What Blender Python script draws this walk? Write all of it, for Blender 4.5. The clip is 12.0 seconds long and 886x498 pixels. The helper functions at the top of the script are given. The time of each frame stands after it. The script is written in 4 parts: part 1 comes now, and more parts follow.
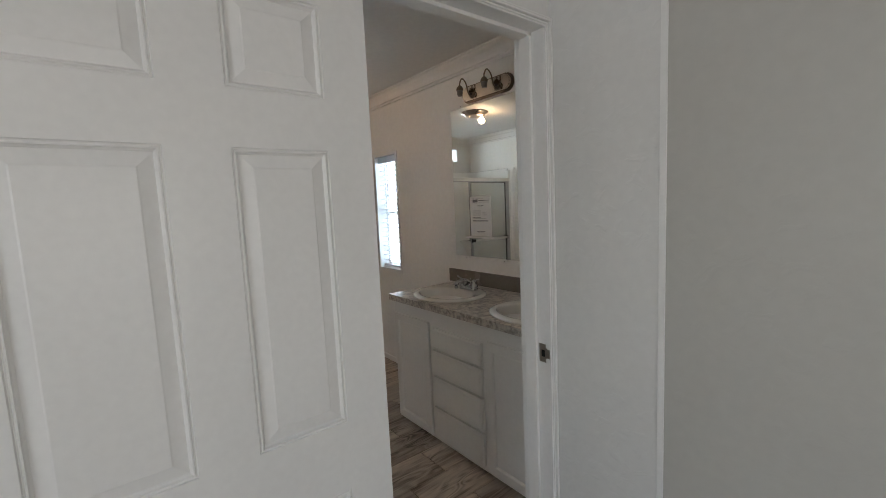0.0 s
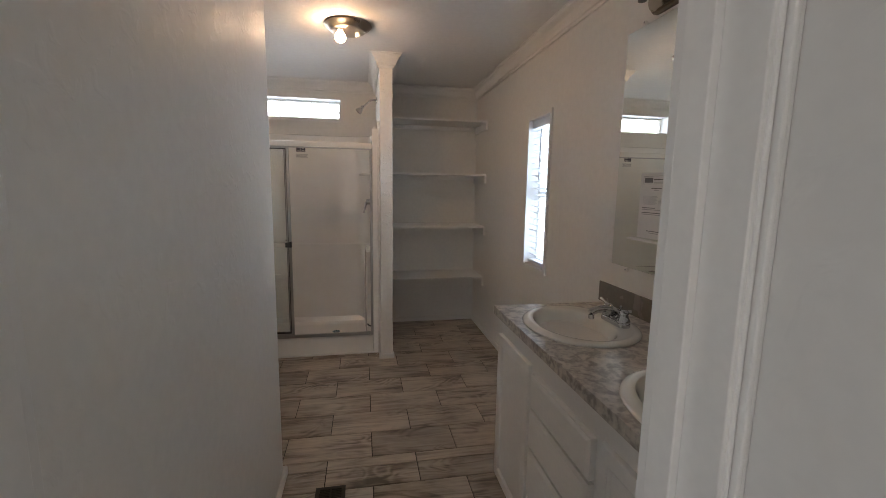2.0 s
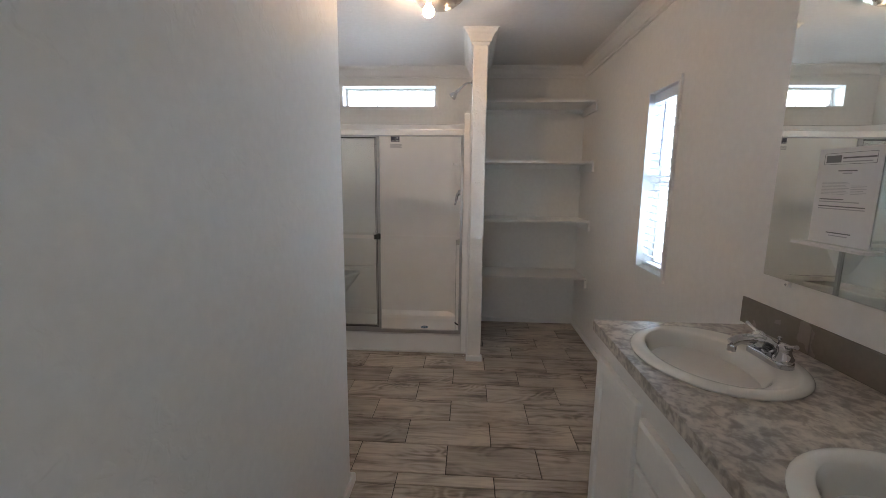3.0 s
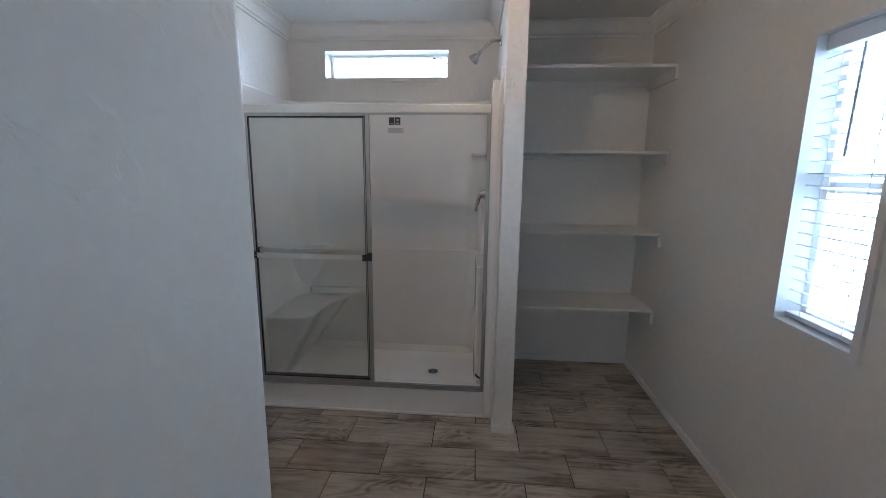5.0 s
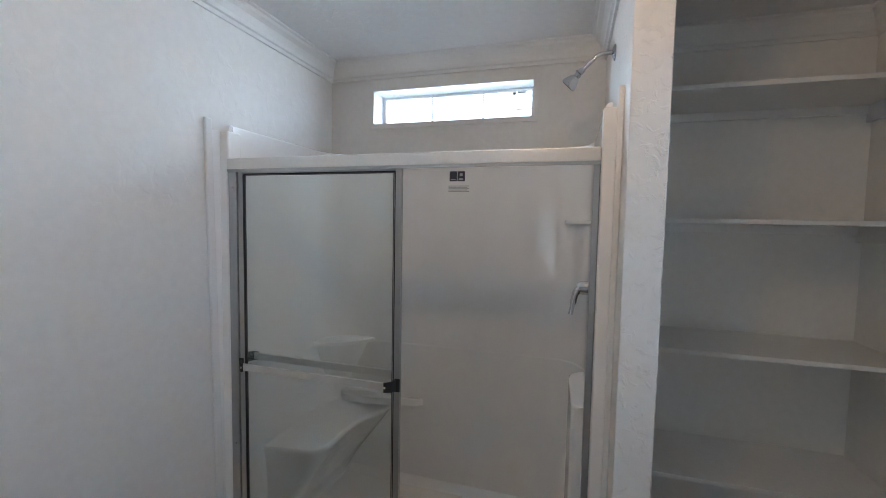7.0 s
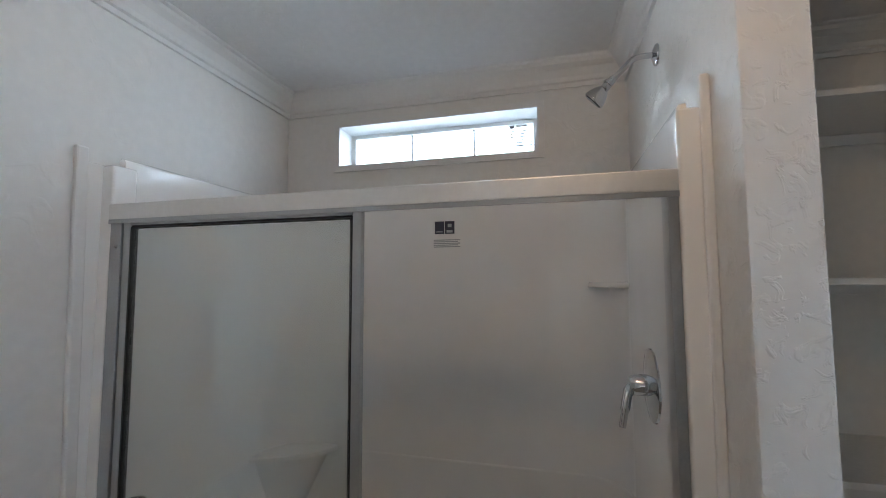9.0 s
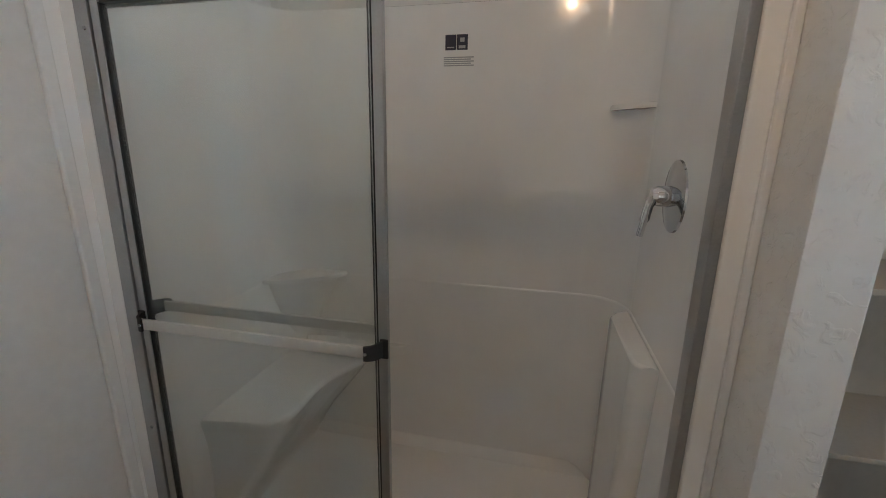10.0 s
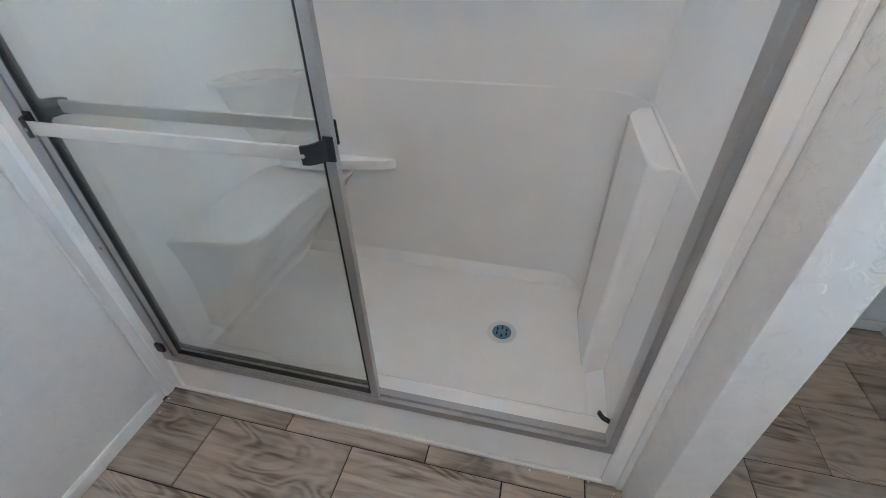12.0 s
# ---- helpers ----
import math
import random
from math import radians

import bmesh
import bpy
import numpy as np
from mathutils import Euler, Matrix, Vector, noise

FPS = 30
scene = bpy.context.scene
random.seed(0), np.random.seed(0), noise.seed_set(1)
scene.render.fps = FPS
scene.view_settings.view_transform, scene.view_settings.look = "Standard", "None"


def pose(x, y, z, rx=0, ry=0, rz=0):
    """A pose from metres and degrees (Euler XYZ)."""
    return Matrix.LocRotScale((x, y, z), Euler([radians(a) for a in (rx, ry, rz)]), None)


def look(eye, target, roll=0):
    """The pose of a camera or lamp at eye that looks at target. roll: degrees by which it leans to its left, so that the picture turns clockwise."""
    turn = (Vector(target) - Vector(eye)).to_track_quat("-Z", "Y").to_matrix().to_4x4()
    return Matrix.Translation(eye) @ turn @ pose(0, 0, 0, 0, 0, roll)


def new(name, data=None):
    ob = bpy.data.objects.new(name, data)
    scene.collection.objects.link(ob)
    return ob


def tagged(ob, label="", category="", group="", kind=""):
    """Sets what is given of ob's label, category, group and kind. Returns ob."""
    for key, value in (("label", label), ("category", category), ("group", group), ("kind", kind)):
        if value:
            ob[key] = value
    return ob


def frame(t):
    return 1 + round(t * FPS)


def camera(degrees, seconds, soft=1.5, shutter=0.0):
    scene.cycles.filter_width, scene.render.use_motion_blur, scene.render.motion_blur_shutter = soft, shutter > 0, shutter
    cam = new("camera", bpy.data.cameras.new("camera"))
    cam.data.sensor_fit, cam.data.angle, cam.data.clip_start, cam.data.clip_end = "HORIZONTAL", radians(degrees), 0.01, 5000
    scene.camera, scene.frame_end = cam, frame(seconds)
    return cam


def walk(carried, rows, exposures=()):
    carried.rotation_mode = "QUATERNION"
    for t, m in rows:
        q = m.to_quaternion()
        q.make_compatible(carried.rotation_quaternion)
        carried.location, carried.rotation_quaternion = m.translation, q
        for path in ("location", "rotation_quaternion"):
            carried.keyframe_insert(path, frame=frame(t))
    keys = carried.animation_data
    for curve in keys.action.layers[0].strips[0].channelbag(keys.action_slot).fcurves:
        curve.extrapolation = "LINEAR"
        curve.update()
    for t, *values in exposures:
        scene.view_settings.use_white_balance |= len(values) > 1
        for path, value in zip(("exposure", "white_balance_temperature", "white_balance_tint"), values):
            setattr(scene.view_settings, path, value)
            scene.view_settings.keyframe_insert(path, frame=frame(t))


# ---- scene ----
cam = camera(92.9, 12.0, 0.8)
PATH = [
    (0, (0.545, 1.814, 1.46), (-1.017, 3.045, 1.246), -2.6),
    (0.3, (0.475, 1.998, 1.439), (-1.097, 3.213, 1.216), -0.4),
    (0.5, (0.433, 2.118, 1.458), (-1.157, 3.309, 1.223), -0.4),
    (0.6, (0.413, 2.166, 1.463), (-1.203, 3.32, 1.224), -0.5),
    (1, (0.326, 2.396, 1.409), (-1.491, 3.195, 1.164), 0.1),
    (1.5, (0.197, 2.562, 1.413), (-1.737, 2.997, 1.149), 0.1),
    (2, (-0.013, 2.631, 1.419), (-1.958, 3.002, 1.137), 0.9),
    (2.5, (-0.176, 2.721, 1.407), (-2.152, 2.811, 1.111), 0.4),
    (3, (-0.291, 2.75, 1.396), (-2.262, 2.634, 1.075), 0.6),
    (3.2, (-0.363, 2.731, 1.393), (-2.329, 2.593, 1.05), 0.5),
    (4.8, (-1.183, 2.626, 1.429), (-3.145, 2.496, 1.064), 0.6),
    (5, (-1.275, 2.637, 1.43), (-3.237, 2.487, 1.069), 0.6),
    (5.5, (-1.565, 2.601, 1.448), (-3.526, 2.433, 1.095), 0.7),
    (6, (-1.826, 2.605, 1.44), (-3.772, 2.298, 1.095), 0.5),
    (6.5, (-2.04, 2.639, 1.479), (-3.942, 2.103, 1.168), 0.2),
    (7, (-2.191, 2.625, 1.543), (-4.102, 2.051, 1.412), 1.0),
    (7.2, (-2.257, 2.576, 1.559), (-4.175, 2.01, 1.563), 1.5),
    (8.8, (-2.688, 2.494, 1.566), (-4.607, 1.948, 1.712), -0.0),
    (9, (-2.692, 2.479, 1.57), (-4.621, 1.969, 1.713), -0.2),
    (9.5, (-2.723, 2.404, 1.509), (-4.666, 1.93, 1.496), -0.2),
    (9.7, (-2.718, 2.369, 1.456), (-4.669, 1.947, 1.327), 0.4),
    (10, (-2.716, 2.377, 1.411), (-4.612, 1.95, 0.938), 0.9),
    (10.3, (-2.707, 2.378, 1.332), (-4.496, 2.005, 0.52), 1.0),
    (10.5, (-2.703, 2.385, 1.275), (-4.385, 2.037, 0.25), 1.0),
    (11, (-2.719, 2.399, 1.188), (-4.199, 2.115, -0.126), 1.6),
    (11.5, (-2.761, 2.467, 1.234), (-4.234, 2.136, -0.077), 0.0),
    (12, (-2.915, 2.419, 1.262), (-4.465, 2.03, 0.059), -1.0),
]
EXPOSURES = [(0, 1.05, 7150, 13), (1.0, 1.1, 7150, 13), (1.5, 1.12, 7200, 14), (2.0, 0.97, 7450, 17), (2.5, 1.24, 7250, 17), (3.0, 1.36, 6800, 14), (4.8, 1.03, 5950, 11), (6.0, 1.24, 6050, 10), (6.5, 1.25, 6050, 10), (7.5, 1.0, 6150, 10), (9.2, 0.76, 6350, 10), (9.7, 0.74, 6500, 10), (10.0, 0.98, 6850, 10), (10.5, 1.9, 6400, 10), (11, 2.3, 6050, 9), (12, 2.25, 5750, 7)]
walk(cam, [(t, look(eye, target, roll)) for t, eye, target, roll in PATH], EXPOSURES)

# ---- plan, in metres ----
XD0, XD1 = -0.53, -0.40          # door wall: bathroom face, bedroom face
YR, YL = 3.805, 1.27             # long bathroom walls
XB = -4.40                       # back wall
YP0, YP1, XP = 2.765, 2.866, -3.428   # partition between shower and shelves
YC, XC = 2.235, -2.035            # short wall beside the door, and its free end
JL, JR, HEAD = 2.265, 3.036, 2.04     # door opening
H = 2.43                         # ceiling
BX1, BY0, BY1 = 3.2, -0.8, 3.067  # bedroom

# ---- world and lights ----
world = bpy.data.worlds.new("sky")
scene.world = world
world.use_nodes = True
wn = world.node_tree
sky = wn.nodes.new("ShaderNodeTexSky")
sky.sky_type, sky.sun_disc = "NISHITA", False
sky.sun_elevation, sky.sun_rotation = radians(60), radians(90)
wn.links.new(sky.outputs[0], wn.nodes["Background"].inputs[0])
wn.nodes["Background"].inputs[1].default_value = 0.1

sun = new("sun", bpy.data.lights.new("sun", "SUN"))
sun.data.energy, sun.data.angle, sun.data.color = 3.0, radians(0.5), (1, 0.95, 0.88)
sun.matrix_world = look((14, 0, 25), (0, 0, 0))


def window_light(name, eye, target, w, h, watts, color=(0.80, 0.90, 1.0)):
    ob = new(name, bpy.data.lights.new(name, "AREA"))
    ob.data.shape, ob.data.size, ob.data.size_y = "RECTANGLE", w, h
    ob.data.energy, ob.data.color = watts, color
    ob.matrix_world = look(eye, target)
    return ob


window_light("skylight_bathroom_window", (-2.6, 4.40, 1.15), (-2.6, 0, 1.15), 3.2, 2.1, 140, (0.59, 0.795, 1.0))
window_light("skylight_shower_window", (-5.70, 1.99, 2.32), (0, 1.99, 2.32), 3.4, 0.95, 92, (0.70, 0.86, 1.0))
# next two: fill lamps added behind unseen bedroom openings
window_light("added_light_bedroom_far", (1.3, -1.05, 1.40), (1.3, 3, 1.40), 1.6, 1.2, 12, (0.74, 0.87, 1.0))
window_light("added_light_bedroom_side", (3.5, 1.5, 1.40), (0, 1.5, 1.40), 1.1, 1.3, 5, (0.90, 0.95, 1.0))
window_light("skylight_bedroom_end_window", (3.45, 2.33, 1.15), (0, 2.33, 1.15), 0.7, 1.3, 21, (0.90, 0.95, 1.0))


# ---- materials ----
def material(name, color, rough=0.5, metal=0.0, vary=0.08, coarse=3.0, fine=60.0, bump=0.0, bump_scale=40.0, bump_dist=0.002, coat=0.0):
    m = bpy.data.materials.new(name)
    m.use_nodes = True
    n, l = m.node_tree.nodes, m.node_tree.links
    b = n["Principled BSDF"]
    b.inputs["Roughness"].default_value, b.inputs["Metallic"].default_value = rough, metal
    b.inputs["Coat Weight"].default_value = coat
    co = n.new("ShaderNodeTexCoord")
    a, f2 = n.new("ShaderNodeTexNoise"), n.new("ShaderNodeTexNoise")
    a.inputs["Scale"].default_value, f2.inputs["Scale"].default_value = coarse, fine
    a.inputs["Detail"].default_value = 4
    l.new(co.outputs["Object"], a.inputs["Vector"]), l.new(co.outputs["Object"], f2.inputs["Vector"])
    mix = n.new("ShaderNodeMath")
    mix.operation = "ADD"
    l.new(a.outputs["Fac"], mix.inputs[0]), l.new(f2.outputs["Fac"], mix.inputs[1])
    r = n.new("ShaderNodeMapRange")
    r.inputs["From Min"].default_value, r.inputs["From Max"].default_value = 0.6, 1.4
    r.inputs["To Min"].default_value, r.inputs["To Max"].default_value = 1 - vary, 1 + vary * 0.6
    l.new(mix.outputs[0], r.inputs["Value"])
    v = n.new("ShaderNodeVectorMath")
    v.operation = "SCALE"
    v.inputs[0].default_value = color
    l.new(r.outputs[0], v.inputs["Scale"]), l.new(v.outputs[0], b.inputs["Base Color"])
    rr = n.new("ShaderNodeMapRange")
    rr.inputs["To Min"].default_value, rr.inputs["To Max"].default_value = max(rough - 0.06, 0.02), min(rough + 0.08, 1)
    l.new(a.outputs["Fac"], rr.inputs["Value"]), l.new(rr.outputs[0], b.inputs["Roughness"])
    if bump:
        t, bp = n.new("ShaderNodeTexNoise"), n.new("ShaderNodeBump")
        t.inputs["Scale"].default_value, t.inputs["Detail"].default_value = bump_scale, 3
        bp.inputs["Strength"].default_value, bp.inputs["Distance"].default_value = bump, bump_dist
        l.new(co.outputs["Object"], t.inputs["Vector"]), l.new(t.outputs["Fac"], bp.inputs["Height"]), l.new(bp.outputs[0], b.inputs["Normal"])
    return m


def drywall(name, color, strength=0.5, scale=16.0, rough=0.45):
    """Painted wallboard with a sparse trowelled texture."""
    m = material(name, color, rough, vary=0.05, coarse=1.6, fine=30)
    n, l = m.node_tree.nodes, m.node_tree.links
    co = n.new("ShaderNodeTexCoord")
    t, t2, ramp, add, bp = n.new("ShaderNodeTexNoise"), n.new("ShaderNodeTexNoise"), n.new("ShaderNodeMapRange"), n.new("ShaderNodeMath"), n.new("ShaderNodeBump")
    t.inputs["Scale"].default_value, t.inputs["Detail"].default_value, t.inputs["Distortion"].default_value = scale, 3, 0.9
    t2.inputs["Scale"].default_value, t2.inputs["Detail"].default_value = 90, 2
    ramp.inputs["From Min"].default_value, ramp.inputs["From Max"].default_value = 0.54, 0.66
    l.new(co.outputs["Object"], t.inputs["Vector"]), l.new(co.outputs["Object"], t2.inputs["Vector"])
    l.new(t.outputs["Fac"], ramp.inputs["Value"])
    add.operation = "MULTIPLY_ADD"
    add.inputs[1].default_value = 0.10
    l.new(t2.outputs["Fac"], add.inputs[0]), l.new(ramp.outputs[0], add.inputs[2])
    bp.inputs["Strength"].default_value, bp.inputs["Distance"].default_value = strength, 0.0025
    l.new(add.outputs[0], bp.inputs["Height"]), l.new(bp.outputs[0], n["Principled BSDF"].inputs["Normal"])
    return m


def wood_tile():
    """Porcelain floor tile with a printed wood grain that runs along its length."""
    m = bpy.data.materials.new("wood_look_tile")
    m.use_nodes = True
    n, l = m.node_tree.nodes, m.node_tree.links
    b = n["Principled BSDF"]
    co, info = n.new("ShaderNodeTexCoord"), n.new("ShaderNodeObjectInfo")
    off = n.new("ShaderNodeVectorMath")
    off.operation = "MULTIPLY_ADD"
    off.inputs[1].default_value = (37.0, 61.0, 13.0)
    l.new(info.outputs["Random"], off.inputs[0]), l.new(co.outputs["Object"], off.inputs[2])

    def noise_at(stretch, scale, detail, distortion=0.0):
        mp, t = n.new("ShaderNodeMapping"), n.new("ShaderNodeTexNoise")
        mp.inputs["Scale"].default_value = (1.0, stretch, 1.0)
        t.inputs["Scale"].default_value, t.inputs["Detail"].default_value, t.inputs["Distortion"].default_value = scale, detail, distortion
        l.new(off.outputs[0], mp.inputs["Vector"]), l.new(mp.outputs[0], t.inputs["Vector"])
        return t.outputs["Fac"]

    def math_node(op, a, c, d=None):
        k = n.new("ShaderNodeMath")
        k.operation = op
        for i, v in enumerate((a, c, d)):
            if v is None:
                continue
            if isinstance(v, float):
                k.inputs[i].default_value = v
            else:
                l.new(v, k.inputs[i])
        return k.outputs[0]

    figure = noise_at(0.34, 6.0, 2, 0.9)                                   # slow field whose contours are the rings
    rings = math_node("SINE", math_node("MULTIPLY", figure, 70.0), 0.0)    # cathedral figure
    zone = noise_at(0.45, 5.0, 2)                                          # where the figure shows
    show = n.new("ShaderNodeMapRange")
    show.inputs["From Min"].default_value, show.inputs["From Max"].default_value = 0.46, 0.62
    show.inputs["To Min"].default_value, show.inputs["To Max"].default_value = 0.012, 0.095
    l.new(zone, show.inputs["Value"])
    streak = noise_at(0.075, 24.0, 8, 1.4)
    fine = noise_at(0.05, 190.0, 3)
    blotch = noise_at(0.5, 6.0, 3)
    v = math_node("MULTIPLY_ADD", streak, 0.72, math_node("MULTIPLY", blotch, 0.70))
    v = math_node("MULTIPLY_ADD", fine, 0.22, v)
    v = math_node("MULTIPLY_ADD", rings, show.outputs[0], v)
    ramp = n.new("ShaderNodeValToRGB")
    e = ramp.color_ramp.elements
    e[0].position, e[0].color = 0.58, (0.138, 0.107, 0.083, 1)
    e[1].position, e[1].color = 1.0, (0.56, 0.475, 0.40, 1)
    for p, c in ((0.69, (0.262, 0.211, 0.170, 1)), (0.78, (0.385, 0.321, 0.266, 1)), (0.88, (0.472, 0.398, 0.334, 1))):
        k = e.new(p)
        k.color = c
    l.new(v, ramp.inputs["Fac"])
    tone = n.new("ShaderNodeMapRange")
    tone.inputs["To Min"].default_value, tone.inputs["To Max"].default_value = 0.80, 1.12
    l.new(info.outputs["Random"], tone.inputs["Value"])
    sc = n.new("ShaderNodeVectorMath")
    sc.operation = "SCALE"
    l.new(ramp.outputs[0], sc.inputs[0]), l.new(tone.outputs[0], sc.inputs["Scale"]), l.new(sc.outputs[0], b.inputs["Base Color"])
    b.inputs["Roughness"].default_value = 0.42
    bp = n.new("ShaderNodeBump")
    bp.inputs["Strength"].default_value, bp.inputs["Distance"].default_value = 0.3, 0.001
    l.new(v, bp.inputs["Height"]), l.new(bp.outputs[0], b.inputs["Normal"])
    return m


def laminate():
    """Grey-tan marbled laminate."""
    m = bpy.data.materials.new("marbled_laminate")
    m.use_nodes = True
    n, l = m.node_tree.nodes, m.node_tree.links
    b = n["Principled BSDF"]
    co = n.new("ShaderNodeTexCoord")
    a, c = n.new("ShaderNodeTexNoise"), n.new("ShaderNodeTexNoise")
    a.inputs["Scale"].default_value, a.inputs["Detail"].default_value, a.inputs["Distortion"].default_value = 24, 10, 0.8
    c.inputs["Scale"].default_value, c.inputs["Detail"].default_value = 60, 8
    l.new(co.outputs["Object"], a.inputs["Vector"]), l.new(co.outputs["Object"], c.inputs["Vector"])
    s = n.new("ShaderNodeMath")
    s.operation = "MULTIPLY_ADD"
    s.inputs[1].default_value = 0.55
    l.new(c.outputs["Fac"], s.inputs[0]), l.new(a.outputs["Fac"], s.inputs[2])
    ramp = n.new("ShaderNodeValToRGB")
    e = ramp.color_ramp.elements
    e[0].position, e[0].color = 0.58, (0.25, 0.22, 0.195, 1)
    e[1].position, e[1].color = 0.96, (0.62, 0.565, 0.50, 1)
    k = e.new(0.72)
    k.color = (0.36, 0.32, 0.285, 1)
    k = e.new(0.80)
    k.color = (0.49, 0.445, 0.40, 1)
    l.new(s.outputs[0], ramp.inputs["Fac"]), l.new(ramp.outputs[0], b.inputs["Base Color"])
    b.inputs["Roughness"].default_value = 0.28
    return m


def glass(name, tint=(0.93, 0.97, 0.96), rough=0.0):
    m = bpy.data.materials.new(name)
    m.use_nodes = True
    b = m.node_tree.nodes["Principled BSDF"]
    b.inputs["Base Color"].default_value = (*tint, 1)
    b.inputs["Transmission Weight"].default_value, b.inputs["Roughness"].default_value, b.inputs["IOR"].default_value = 1.0, rough, 1.45
    return m


def glowing(name, color, strength):
    m = bpy.data.materials.new(name)
    m.use_nodes = True
    b = m.node_tree.nodes["Principled BSDF"]
    b.inputs["Base Color"].default_value = (0.9, 0.85, 0.75, 1)
    b.inputs["Emission Color"].default_value, b.inputs["Emission Strength"].default_value = (*color, 1), strength
    return m


WALL = drywall("white_textured_wallboard", (0.84, 0.825, 0.795), 0.2)
WALL_ENTRY = drywall("hand_trowelled_wallboard", (0.84, 0.825, 0.795), 0.26, 20)
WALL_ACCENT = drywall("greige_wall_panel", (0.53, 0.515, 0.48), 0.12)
WALL_BED = drywall("bedroom_wallboard", (0.76, 0.75, 0.73), 0.2)
PARTITION = drywall("trowelled_partition_paint", (0.83, 0.80, 0.76), 0.55, 34)
CEIL = drywall("ceiling_paint", (0.86, 0.85, 0.84), 0.25, 30, 0.7)
TRIM = material("white_trim_paint", (0.84, 0.83, 0.81), 0.38, vary=0.04)
DOORPAINT = material("white_door_paint", (0.80, 0.79, 0.775), 0.36, vary=0.04, bump=0.12, bump_scale=120, bump_dist=0.0006)
CABINET = material("white_cabinet_foil", (0.80, 0.78, 0.75), 0.33, vary=0.04)
SHELF = material("white_shelf_board", (0.86, 0.85, 0.83), 0.4, vary=0.05)
ACRYLIC = material("white_gelcoat", (0.95, 0.94, 0.92), 0.15, vary=0.03, coarse=2, fine=9, coat=0.3, bump=0.03, bump_scale=5, bump_dist=0.01)
CERAMIC = material("white_porcelain", (0.84, 0.82, 0.77), 0.10, vary=0.02, coat=0.5)
ALU = material("satin_aluminium", (0.47, 0.47, 0.475), 0.34, 0.9, vary=0.08, fine=200)
ALU_LIGHT = material("pale_anodised_aluminium", (0.78, 0.76, 0.73), 0.38, 0.7, vary=0.05)
CHROME = material("chrome", (0.56, 0.57, 0.59), 0.06, 1.0, vary=0.04)
POLISHED = material("polished_nickel", (0.62, 0.56, 0.48), 0.14, 1.0, vary=0.06)
NICKEL = material("brushed_nickel", (0.50, 0.46, 0.41), 0.28, 1.0, vary=0.08, fine=150)
BRONZE = material("aged_bronze", (0.20, 0.16, 0.12), 0.38, 0.9, vary=0.2)
SOCKET = material("grey_lamp_socket", (0.22, 0.21, 0.20), 0.5, 0.2)
SPRAY = material("dark_spray_plate", (0.06, 0.065, 0.07), 0.35, 0.5)
BLACK = material("black_rubber", (0.018, 0.018, 0.02), 0.5, vary=0.2)
VINYL = material("white_vinyl", (0.82, 0.83, 0.84), 0.35, vary=0.03)
SLAT = material("white_blind_slat", (0.82, 0.83, 0.84), 0.4, vary=0.03)
sn = SLAT.node_tree
thin, blend = sn.nodes.new("ShaderNodeBsdfTranslucent"), sn.nodes.new("ShaderNodeMixShader")
thin.inputs[0].default_value, blend.inputs[0].default_value = (0.74, 0.80, 0.88, 1), 0.10
sn.links.new(sn.nodes["Principled BSDF"].outputs[0], blend.inputs[1]), sn.links.new(thin.outputs[0], blend.inputs[2])
sn.links.new(blend.outputs[0], sn.nodes["Material Output"].inputs["Surface"])
SPLASH = material("taupe_splash_tile", (0.235, 0.21, 0.185), 0.25, vary=0.1, coarse=9)
LAMINATE = laminate()
TILE = wood_tile()
GROUT = material("dark_brown_grout", (0.052, 0.040, 0.032), 0.9, vary=0.25, fine=200, bump=0.3, bump_scale=300)
CARPET = material("beige_carpet", (0.36, 0.32, 0.27), 0.95, vary=0.25, fine=300, bump=0.8, bump_scale=350, bump_dist=0.004)
PANE = glass("window_glass", (0.97, 0.99, 0.99))
SHOWER_GLASS = glass("shower_glass", (0.982, 0.997, 0.990), 0.012)
gn = SHOWER_GLASS.node_tree                     # pale diffuse share: haze and reflected room light put into the glass colour
haze, haze_mix = gn.nodes.new("ShaderNodeBsdfDiffuse"), gn.nodes.new("ShaderNodeMixShader")
haze.inputs[0].default_value, haze_mix.inputs[0].default_value = (0.82, 0.89, 0.855, 1), 0.05
gn.links.new(gn.nodes["Principled BSDF"].outputs[0], haze_mix.inputs[1]), gn.links.new(haze.outputs[0], haze_mix.inputs[2])
gn.links.new(haze_mix.outputs[0], gn.nodes["Material Output"].inputs["Surface"])
PAPER = material("white_paper", (0.80, 0.80, 0.80), 0.7, vary=0.02)
INK = material("grey_print", (0.20, 0.20, 0.21), 0.7)
FAINT_INK = material("faint_grey_print", (0.55, 0.55, 0.56), 0.7)
PALE_INK = material("pale_grey_print", (0.48, 0.48, 0.49), 0.7)
STICKER_DARK = material("dark_blue_sticker", (0.045, 0.045, 0.075), 0.4)
VENT = material("brown_register_enamel", (0.045, 0.038, 0.032), 0.4, 0.3, vary=0.2)
# black that stands in for the shade inside holes, slots and the register
DARK = material("opening_shade_black", (0.01, 0.01, 0.01), 0.9)
PLASTIC = material("white_plastic", (0.80, 0.79, 0.76), 0.35, vary=0.02)
DRAIN_STEEL = material("stainless_strainer", (0.13, 0.22, 0.30), 0.3, 0.8, vary=0.1)
GROUND = material("dry_gravel_yard", (0.33, 0.29, 0.24), 0.95, vary=0.35, coarse=0.4, fine=8)
BULB = glowing("lit_bulb", (1.0, 0.69, 0.44), 76)
MIRROR = bpy.data.materials.new("silvered_glass")
MIRROR.use_nodes = True
